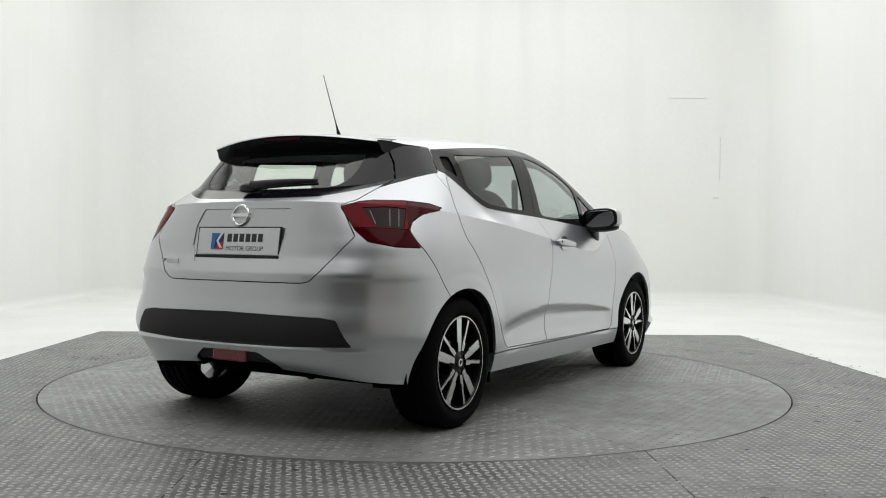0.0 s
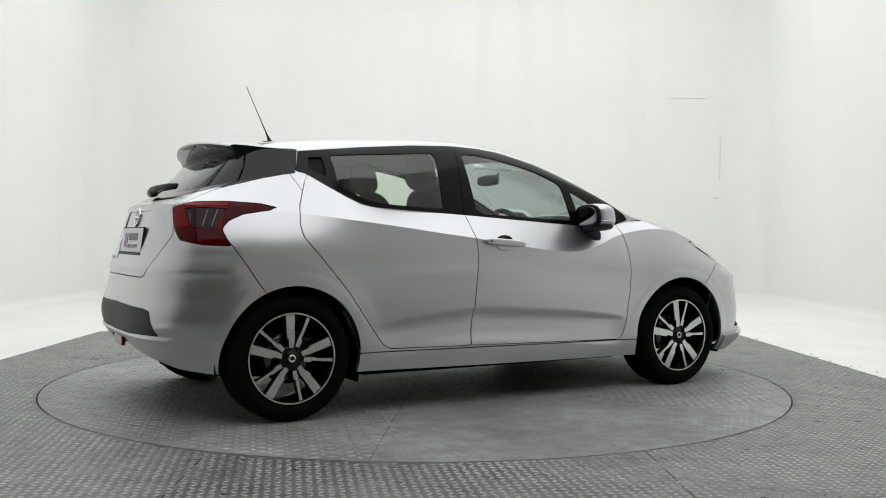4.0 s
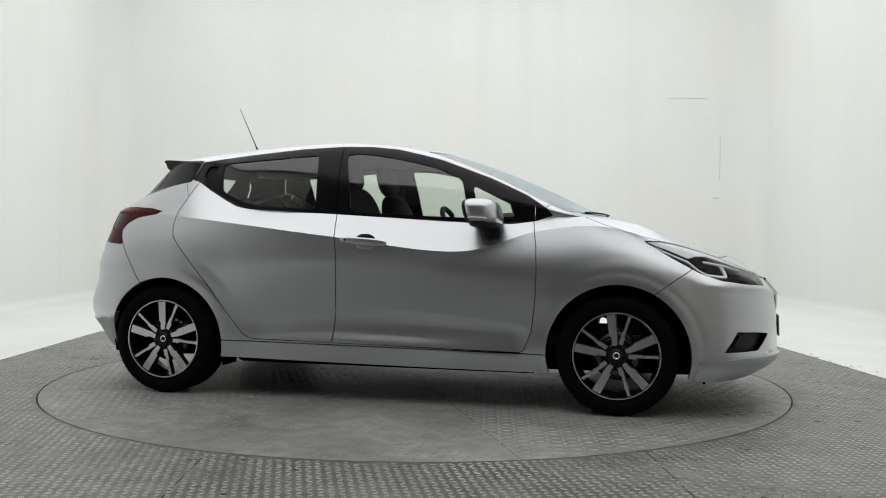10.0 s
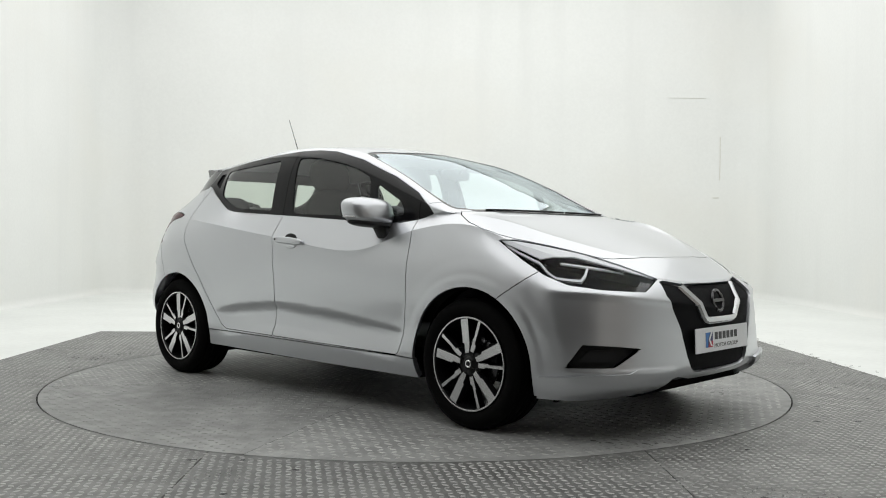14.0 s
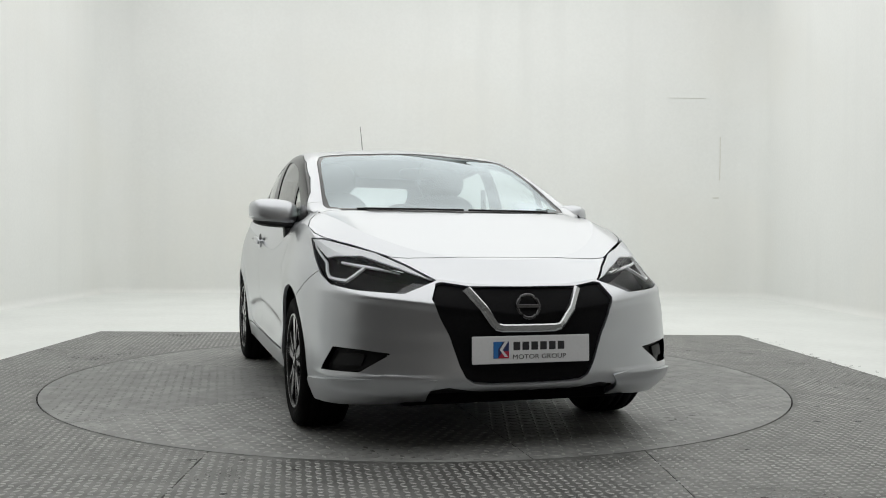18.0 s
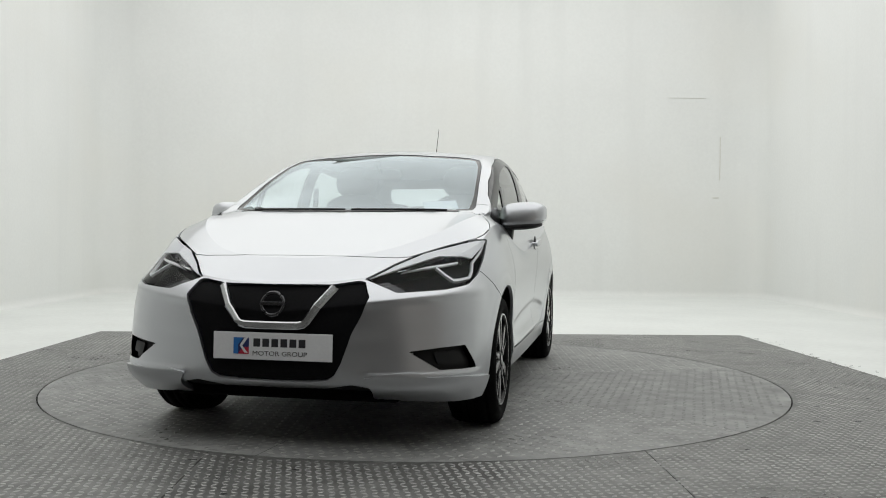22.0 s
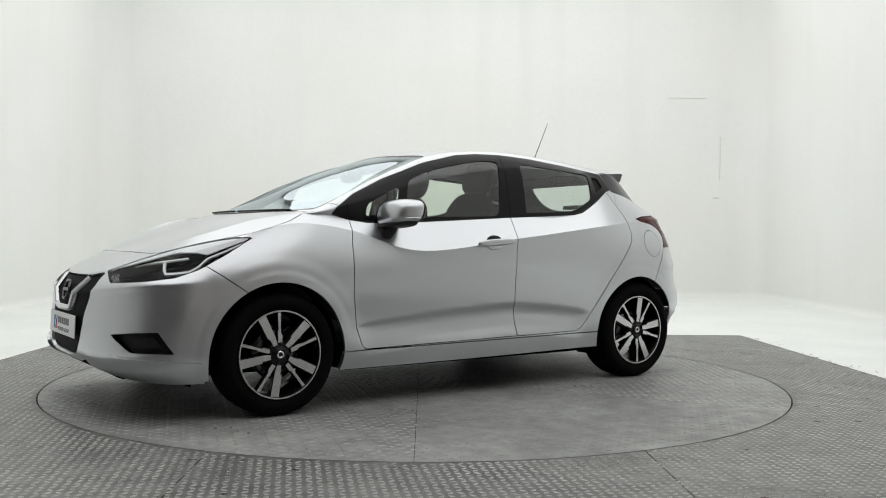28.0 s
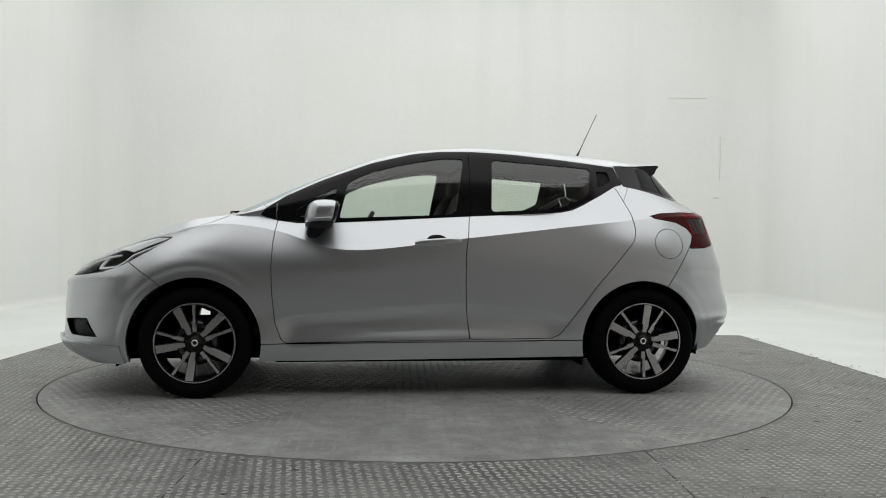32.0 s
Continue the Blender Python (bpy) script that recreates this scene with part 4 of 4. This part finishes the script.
def tail_lamp(skin, s):
    lamp = new("tail_lamp")
    lamp.parent = CAR
    lamp["label"] = "red boomerang-shaped tail lamp with smoked centre"
    skin = refined(skin)
    mid = [(-.437, .585, 1.018), (-.36, .655, 1.024), (-.275, .71, 1.018), (-.30, .72, .965), (-.33, .735, .925), (-.42, .65, .935)]
    tip = [(-.26, .70, 1.08), (-.255, .70, 1.03), (-.285, .72, 1.0), (-.30, .74, .93), (.0, .75, .93), (.02, .76, 1.08)]
    low = [(-.60, .40, .925), (-.42, .65, .930), (-.20, .80, .915), (-.20, .80, .80), (-.60, .5, .80)]
    grey, rest = cut(skin, "tail", mid, lambda x, y, z: z > 0, .0008)
    dark, rest = cut(rest, "tail", tip, lambda x, y, z: z > 0, .0008)
    under, rest = cut(rest, "tail", low, lambda x, y, z: z > 0, .0008)
    panel("clear_lens", grey, GREYLENS, lamp, s, -.003, .01, "smoked clear lens")
    for line in ([(-.415, .612, 1.005), (-.415, .640, .948)], [(-.352, .675, 1.012), (-.372, .688, .938)], [(-.315, .700, 1.012), (-.340, .715, .938)]):
        bar, _ = stroke(grey, "tail", line, .005, lambda x, y, z: z > 0)
        panel("reflector_bar", bar, DARKCHROME, lamp, s, -.0015, .004)
    panel("tip_lens", dark, DARKRED, lamp, s, .0, .01)
    panel("brake_lens", under, DARKRED, lamp, s, .0, .01)
    panel("red_lens", rest, REDLENS, lamp, s, .001, .01)


car_body()


# ---- wheels ----
def wheel(name):
    """A wheel at the origin, its outer face towards -y."""
    w = new(name)
    prof = [(-.018, .222), (-.030, .240), (-.034, .262), (-.026, .286), (-.010, .300), (.006, .3055), (.010, .3015), (.020, .3015), (.022, .3065), (.060, .3080), (.062, .3030), (.074, .3030), (.076, .3085), (.098, .3085),
            (.100, .3030), (.112, .3030), (.114, .3080), (.150, .3065), (.152, .3015), (.164, .3015), (.168, .3050), (.190, .296), (.203, .270), (.200, .235), (.185, .215), (.0, .214)]
    v, f = lathe(prof, 84)
    tyre = mesh_ob("tyre", v, f, RUBBER, w)
    v, f = lathe([(-.020, .2205), (-.026, .219), (-.026, .213), (-.014, .209), (.02, .203), (.10, .198), (.185, .212), (.185, .220)], 72)
    rim = mesh_ob("rim", v, f, ALLOYDARK, w)
    v, f = lathe([(-.0265, .2195), (-.0275, .2165), (-.0265, .2125)], 72)
    mesh_ob("rim_edge", v, f, ALLOY, rim)
    # five broad and five thin spokes, black sides with a machined face
    for i in range(5):
        for kind, turn in (("broad", 0), ("thin", 26)):
            a = radians(72 * i + turn)
            if kind == "broad":
                line = [(-.013, .052), (-.013, .096), (-.021, .100), (-.022, .208), (.022, .210), (.017, .085), (.010, .052)]
            else:
                line = [(-.009, .060), (-.010, .120), (-.006, .126), (-.008, .209), (.008, .209), (.006, .105), (.014, .095), (.012, .060)]
            m = Matrix.Rotation(a, 4, "Y") @ Matrix(((1, 0, 0, 0), (0, 0, 1, 0), (0, 1, 0, 0), (0, 0, 0, 1)))
            spoke = part("spoke", prism([(x * 1.12, r) for x, r in line], .035, Matrix.Translation((0, -.016, 0)) @ m, .0015), ALLOYDARK, rim)
            part("machined_face", prism(line, .0035, Matrix.Translation((0, -.0195, 0)) @ m), ALLOY, spoke)
    v, f = lathe([(-.022, .0), (-.022, .024), (-.020, .029), (-.012, .034), (-.013, .048), (-.006, .062), (.03, .075), (.03, .0)], 40)
    mesh_ob("hub", v, f, ALLOYDARK, w)
    v, f = lathe([(-.0225, .011), (-.0245, .013), (-.0245, .0165), (-.0225, .0185)], 32)
    mesh_ob("hub_ring", v, f, CHROME, w)
    for i in range(4):
        a = radians(90 * i + 36)
        v, f = lathe([(-.014, .0), (-.014, .008), (.005, .010)], 10)
        ob = mesh_ob("wheel_nut", v, f, ALLOYDARK, w)
        ob.matrix_basis = pose(.05 * math.sin(a), 0, .05 * math.cos(a))
    v, f = lathe([(.055, .0), (.055, .055), (.045, .06), (.045, .128), (.056, .128), (.056, .08), (.08, .06), (.08, 0)], 48)
    mesh_ob("brake_disc", v, f, DARKCHROME, w)
    bm = bmesh.new()
    box(bm, (.05, .05, .11), pose(.105, .06, .03), .008)
    part("brake_caliper", bm, ALLOYDARK, w)
    return w


def wheels():
    first = None
    for x, turns in ((0.0, (-3, 8)), (2.525, (-8, -28))):
        for s in (-1, 1):
            turn = turns[s > 0]
            m = pose(x, s * .826, .3055, 0, 0, 0 if s < 0 else 180) @ Matrix.Rotation(radians(turn), 4, "Y")
            if first is None:
                first = ob = wheel("wheel")
                ob.matrix_basis = m
                ob.parent = CAR
                ob["label"] = "two-tone alloy wheel with black tyre"
            else:
                ob = copy_thing(first, m)
                ob.parent = CAR
            # dark arch liner
            r = .36
            verts, faces = [], []
            for i in range(25):
                a = radians(-104 + 208 * i / 24)
                for y, rr in ((.775, r - .004), (.60, r + .01), (.55, r - .12)):
                    verts.append((x + rr * math.sin(a), s * y, .305 + rr * math.cos(a)))
            for i in range(24):
                for k in range(2):
                    faces.append((i * 3 + k, i * 3 + k + 1, i * 3 + 4 + k, i * 3 + 3 + k))
            mesh_ob("arch_liner", verts, faces, UNDER, CAR)


wheels()


# ---- under the car ----
def underside():
    bm = bmesh.new()
    box(bm, (3.2, 1.16, .10), pose(1.45, 0, .235), .03)
    box(bm, (1.72, 1.50, .10), pose(1.26, 0, .232), .03)
    box(bm, (.95, 1.06, .16), pose(2.75, 0, .27), .04)
    box(bm, (.50, 1.0, .12), pose(-.22, 0, .375), .04)
    part("floor_pan", bm, UNDER, CAR)
    v, f = tube([(-.30, -.30, .29), (-.42, -.34, .285), (-.50, -.36, .28)], .032, 12)
    mesh_ob("exhaust_pipe", v, f, UNDER, CAR)
    v, f = blob((.30, .50, .13), 3, pose(-.26, -.30, .295))
    mesh_ob("silencer", v, f, UNDER, CAR)
    for s in (1, -1):
        bm = bmesh.new()
        box(bm, (.012, .16, .08), pose(.362, s * .74, .205, 0, 12), .004)
        part("mud_flap", bm, UNDER, CAR)
        bm = bmesh.new()
        box(bm, (.014, .12, .05), pose(2.95, s * .70, .195, 0, -8), .004)
        part("air_deflector", bm, UNDER, CAR)


underside()


# ---- cabin ----
def cabin():
    bm = bmesh.new()
    box(bm, (2.5, 1.42, .06), pose(1.05, 0, .36), .02)
    box(bm, (.50, 1.40, .40), pose(2.18, 0, .74), .08, 3)
    box(bm, (.30, 1.40, .16), pose(1.94, 0, .90, 0, 8), .06, 3)
    box(bm, (1.1, .20, .28), pose(1.45, 0, .50), .05)
    box(bm, (.10, 1.2, .42), pose(-.28, 0, .80), .03)
    dash = part("dashboard", bm, DASH, CAR, smooth=True)
    v, f = blob((.30, .40, .10), 2.6, pose(1.92, -.37, .985))
    mesh_ob("instrument_hood", v, f, DASH, dash)
    bm = bmesh.new()
    box(bm, (.03, .22, .13), pose(1.80, .0, .965, 0, -12), .008)
    part("centre_display", bm, GLOSS, dash)
    ring = [Matrix.Translation((1.60, -.37, .90)) @ Matrix.Rotation(radians(-28), 4, "Y") @ Vector((0, .18 * math.cos(a), .18 * math.sin(a))) for a in [2 * math.pi * i / 36 for i in range(37)]]
    v, f = tube(ring, .015, 10)
    wheel_rim = mesh_ob("steering_wheel", v, f, DASH, CAR)
    v, f = blob((.05, .14, .12), 2.6, pose(1.615, -.37, .895, 0, -28))
    mesh_ob("airbag_cover", v, f, DASH, wheel_rim)
    bm = bmesh.new()
    box(bm, (.02, .32, .035), pose(1.61, -.37, .895, 0, -28), .008)
    box(bm, (.02, .04, .16), pose(1.64, -.37, .83, 0, -28), .008)
    part("spokes", bm, GLOSS, wheel_rim)
    for y in (.37, -.37):
        seat = new("front_seat")
        seat.parent = CAR
        v, f = blob((.52, .50, .16), 3.2, pose(1.40, y, .56, 0, -6))
        mesh_ob("cushion", v, f, CLOTH, seat)
        v, f = blob((.15, .48, .66), 3.0, pose(1.07, y, .86, 0, -17))
        mesh_ob("backrest", v, f, CLOTH, seat)
        v, f = blob((.10, .29, .21), 2.8, pose(.945, y, 1.265, 0, -14))
        mesh_ob("headrest", v, f, CLOTH, seat)
        for dy in (-.06, .06):
            v, f = tube([(.985, y + dy, 1.10), (.955, y + dy, 1.22)], .006, 8)
            mesh_ob("headrest_post", v, f, STEEL, seat)
    bench = new("rear_seat")
    bench.parent = CAR
    v, f = blob((.50, 1.24, .16), 4, pose(.30, 0, .58, 0, -6))
    mesh_ob("cushion", v, f, CLOTH, bench)
    v, f = blob((.14, 1.22, .50), 4, pose(.03, 0, .80, 0, -20))
    mesh_ob("backrest", v, f, CLOTH, bench)
    for y in (.38, -.38):
        v, f = blob((.09, .27, .17), 2.8, pose(-.09, y, 1.075, 0, -14))
        mesh_ob("headrest", v, f, CLOTH, bench)
    bm = bmesh.new()
    box(bm, (.26, 1.1, .02), pose(-.16, 0, 1.02), .005)
    part("parcel_shelf", bm, DASH, CAR)
    v, f = blob((.045, .24, .07), 3, pose(1.66, 0, 1.265))
    mirror_in = mesh_ob("rear_view_mirror", v, f, PLASTIC, CAR)
    v, f = tube([(1.69, 0, 1.27), (1.74, 0, 1.312)], .010, 8)
    mesh_ob("mirror_stem", v, f, PLASTIC, mirror_in)
    # paper behind the screen
    low = [(2.200, .370, 1.076), (2.110, .535, 1.088), (2.225, .570, 1.043), (2.315, .415, 1.030)]
    mesh_ob("paper_sheet", low + [(x, y, z + .003) for x, y, z in low], [(3, 2, 1, 0), (4, 5, 6, 7), (0, 1, 5, 4), (1, 2, 6, 5), (2, 3, 7, 6), (3, 0, 4, 7)], WHITEPAPER, CAR, smooth=False, label="white paper lying behind the windscreen")
    for s in (1, -1):
        v, f = tube([(.97, s * .655, 1.22), (.93, s * .68, .90), (.90, s * .70, .45)], .018, 6)
        mesh_ob("seat_belt", v, f, LINING, CAR)


cabin()


# ---- outside fittings ----
def door_mirror(s):
    """A rounded cap on a short raked foot, with a slim turn signal along its lower edge."""
    m = new("door_mirror")
    m.parent = CAR
    m["label"] = "silver door mirror on a black foot"
    cx, cy, cz = 1.845, .868, 1.022

    def bent(verts):
        """Sweep the outer end back and taper it."""
        out = []
        for p in verts:
            k = (p.y - cy) / .12
            x = p.x - .022 * k - .10 * max(k, 0) ** 2 * max(p.x - cx, 0)
            z = cz + (p.z - cz) * (1 - .10 * max(k, 0) ** 2) + .008 * k
            out.append(Vector((x - .22 * (z - cz), s * p.y, z)))
        return out

    v, f = blob((.170, .250, .142), 3.2, pose(cx, cy, cz, 0, 0, -6), 36, 20)
    # flat at the glass side, full at the front
    v = [Vector((max(p.x, cx - .062), p.y, p.z)) for p in v]
    mesh_ob("cap", bent(v), f, PAINT, m)
    v, f = blob((.150, .215, .040), 2.8, pose(cx - .002, cy - .004, cz - .062, 0, 0, -6))
    mesh_ob("lower_shell", bent(v), f, PLASTIC, m)
    v, f = blob((.036, .238, .130), 3.4, pose(cx - .062, cy, cz, 0, 0, -6))
    mesh_ob("bezel", bent(v), f, GLOSS, m)
    v, f = blob((.008, .205, .102), 3.4, pose(cx - .079, cy, cz, 0, 0, -6))
    mesh_ob("mirror_glass", bent(v), f, MIRROR, m)
    v, f = blob((.125, .10, .013), 3.0, pose(cx + .004, cy + .074, cz - .040, 0, 0, -12))
    mesh_ob("indicator", bent(v), f, CHROME, m)
    outline = [(.020, -.020), (.058, .000), (.064, .050), (.030, .105), (-.070, .105), (-.050, .070)]
    bm = prism(outline, .070, Matrix.Diagonal((1, s, 1, 1)) @ pose(1.865, .815, .872) @ Matrix(((1, 0, 0, 0), (0, 0, -1, 0), (0, 1, 0, 0), (0, 0, 0, 1))), .012)
    part("foot", bm, PLASTIC, m, smooth=True)


def door_handle(s):
    h = new("door_handle")
    h.parent = CAR
    h["label"] = "body-coloured pull handle"
    flip = Matrix.Diagonal((1, s, 1, 1))
    v, f = blob((.262, .024, .040), 3, pose(1.20, .888, .868, 0, 4))
    mesh_ob("grip", [flip @ p for p in v], f, PAINT, h)
    v, f = blob((.115, .008, .072), 2.2, pose(1.205, .8655, .872))
    mesh_ob("cup", [flip @ p for p in v], f, PLASTIC, h)
    # pale blob of paint drawn for the reflection low in the handle's hollow
    v, f = blob((.100, .008, .044), 2.2, pose(1.205, .8690, .846))
    mesh_ob("cup_edge", [flip @ p for p in v], f, PAINT, h)
    for x in (1.10, 1.30):
        v, f = blob((.03, .03, .02), 2.6, pose(x, .870, .868 + (1.2 - x) * .07))
        mesh_ob("mount", [flip @ p for p in v], f, PAINT, h)
    if s < 0:
        v, f = lathe([(0, .0), (0, .006), (.004, .006)], 12)
        ob = mesh_ob("lock", v, f, DARKGAP, h)
        ob.matrix_basis = pose(1.10, -.9005, .876)


for side in (1, -1):
    door_mirror(side)
    door_handle(side)


def spoiler():
    """Roof spoiler: silver top, black underside and cheeks."""
    sp = new("roof_spoiler")
    sp.parent = CAR
    sp["label"] = "roof spoiler, silver above and gloss black below"
    top, bot = [], []
    for k in (-1, -.98, -.92, -.8, -.6, -.4, -.2, 0, .2, .4, .6, .8, .92, .98, 1):
        q = abs(k)
        tx = -.285 + .085 * q ** 2.5
        wide = lambda x: k * (.505 + .34 * (x + .2))
        tz, rz = 1.385 - .041 * q ** 2, 1.402 - .066 * q ** 2.2
        rows = [(.05, rz - .006), (-.05, rz), ((tx - .05) / 2, (rz + tz) / 2 + .003), (tx + .02, tz + .002), (tx, tz), (tx - .003, tz - .008)]
        top.append([(x, wide(x), z) for x, z in rows])
        rows = [(tx - .003, tz - .008), (tx + .012, tz - .020), ((tx - .13) / 2 - .01, tz - .048), (-.150 + .03 * q, tz - .080)]
        bot.append([(x, wide(x), z) for x, z in rows])
    for name, rows, mat in (("top", top, PAINT), ("underside", bot, GLOSS)):
        k = len(rows[0])
        faces = [(i * k + j, (i + 1) * k + j, (i + 1) * k + j + 1, i * k + j + 1) for i in range(len(rows) - 1) for j in range(k - 1)]
        mesh_ob(name, [p for r in rows for p in r], [f[::-1] for f in faces], mat, sp)
    for s in (0, -1):
        loop = top[s] + bot[s][1:]
        mesh_ob("cheek", loop, [tuple(range(len(loop)))], GLOSS, sp, smooth=False)
    bm = bmesh.new()
    box(bm, (.012, .22, .014), pose(-.272, 0, 1.364), .003)
    part("brake_light", bm, DARKRED, sp)


spoiler()


def plate(name, m, w, h):
    """A white plate with a coloured mark and two rows of plain bars."""
    p = new(name)
    p.parent = CAR
    p.matrix_basis = m
    p["label"] = "white plate with a blue and red mark and dark bars"
    bm = bmesh.new()
    box(bm, (w, h, .006), Matrix(), .0025)
    part("board", bm, PLATE, p)
    x0 = -w * .5 + w * .175

    def bar(nm, x, y, bw, bh, mat, z=.0032):
        b = bmesh.new()
        box(b, (bw, bh, .0012), pose(x, y, z))
        return part(nm, b, mat, p)

    k = h * .60
    bar("mark", x0 + k * .5, 0, k, k, NAVY)
    for nm, outline, mat in (("mark_blue", [(0, 1), (.62, 1), (.30, .55), (.30, .0), (0, .0)], BLUE), ("mark_red", [(.30, 0), (1, 0), (1, .42), (.62, .42)], RED), ("mark_arm", [(.40, .52), (.72, 1), (.94, 1), (.58, .50), (.94, 0.08), (.72, .08)], PLATE)):
        part(nm, prism([(x0 + a * k, (b - .5) * k) for a, b in outline], .0006, pose(0, 0, .0042 + (.0005 if nm == "mark_arm" else 0))), mat, p)
    x1 = x0 + k * 1.22
    span = w * .455
    for i in range(6):
        bar("bar", x1 + span * (i + .5) / 6, h * .13, span / 6 * .74, h * .30, INK)
    words = bpy.data.curves.new("words", "FONT")
    words.body, words.size, words.extrude = "MOTOR GROUP", h * .235, .0005
    t = new("words", words)
    bpy.context.view_layer.update()
    wide = t.dimensions.x
    me = bpy.data.meshes.new_from_object(t)
    bpy.data.objects.remove(t)
    me.materials.clear()
    me.materials.append(INK)
    t = new("lettering", me)
    t.parent = p
    t.matrix_basis = pose(x1, -h * .34, .0034) @ Matrix.Diagonal((span / wide, 1, 1, 1))
    return p


plate("front_plate", pose(3.358, .008, .432) @ pose(0, 0, 0, 90, 0, 90) @ pose(0, 0, 0, -2), .522, .113)
REARPLATE = plate("rear_plate", pose(-.566, .018, .864) @ pose(0, 0, 0, 90, 0, -90) @ pose(0, 0, 0, -8), .490, .125)
bm = bmesh.new()
box(bm, (.506, .146, .008), pose(0, -.004, -.003), .003)
box(bm, (.506, .014, .014), pose(0, -.070, .002), .003)
part("holder", bm, PLASTIC, REARPLATE)


def emblem(name, m, r, mat):
    """A ring crossed by a bar."""
    e = new(name)
    e.parent = CAR
    e.matrix_basis = m
    v, f = tube([(r * math.cos(a), r * math.sin(a), 0) for a in [2 * math.pi * i / 40 for i in range(41)]], r * .17, 10)
    mesh_ob("ring", v, f, mat, e)
    bm = bmesh.new()
    box(bm, (r * 2.3, r * .34, r * .2), pose(0, 0, .003), .002)
    part("bar", bm, mat, e)


emblem("front_emblem", pose(3.335, 0, .607) @ pose(0, 0, 0, 90, 0, 90) @ pose(0, 0, 0, -14), .048, DARKCHROME)
emblem("rear_emblem", pose(-.533, .030, .985) @ pose(0, 0, 0, 90, 0, -90) @ pose(0, 0, 0, -12), .046, CHROME)

# model badge on the tailgate, as plain chrome bars
for i in range(5):
    bm = bmesh.new()
    box(bm, (.006, .020, .024), pose(-.570 - .0065 * i, .478 - .026 * i, .770, 0, 0, 18 - 3 * i), .002)
    part("badge_bar", bm, CHROME, CAR)


def blade(name, points, r, label):
    v, f = tube(points, r, 8)
    return mesh_ob(name, v, f, PLASTIC, CAR, label=label)


blade("wiper", [(2.325, .53, 1.033), (2.372, .47, 1.033), (2.392, .33, 1.033), (2.425, .05, 1.032)], .005, "black wiper blade")
blade("wiper", [(2.43, .02, 1.032), (2.415, -.25, 1.033), (2.385, -.44, 1.033), (2.335, -.51, 1.033)], .005, "black wiper blade")
w = mesh_ob("rear_wiper", *tube([(-.420, -.325, 1.143), (-.440, -.20, 1.141), (-.449, -.08, 1.134), (-.455, .03, 1.124)], .010, 10, 2.6), PLASTIC, CAR, label="black rear wiper")
mesh_ob("wiper_blade", *tube([(-.425, -.335, 1.130), (-.452, -.15, 1.123), (-.462, .02, 1.112)], .007, 8), FRAME, w)
v, f = blob((.05, .12, .045), 2.6, pose(-.455, .045, 1.116))
mesh_ob("wiper_boss", v, f, GLOSS, w)
v, f = lathe([(0, .017), (.012, .013), (.05, .006), (.07, .0045), (.085, .0030), (.345, .0018)], 12)
ob = mesh_ob("aerial", v, f, PLASTIC, CAR, label="thin black roof aerial")
ob.matrix_basis = pose(.190, 0, 1.412) @ pose(0, 0, 0, 0, -25) @ pose(0, 0, 0, 90)
v, f = blob((.10, .05, .03), 2.2, pose(.185, 0, 1.417))
mesh_ob("aerial_foot", v, f, PLASTIC, ob)
ob.children[0].matrix_basis = ob.matrix_basis.inverted()
# reflector in the rear valance
bm = bmesh.new()
box(bm, (.02, .20, .052), pose(-.628, .0, .348), .006)
part("fog_reflector", bm, REFLECTOR, CAR)


# ---- what moves ----
def motions():
    times = [float(t) for t in range(33)]
    walk(TABLE, [(t, pose(0, 0, 0, 0, 0, turned(t))) for t in times])
    walk(CAR, [(t, pose(0, 0, 0, 0, 0, turned(t)) @ pose(-AXLE[0], -AXLE[1], 0)) for t in times])


motions()
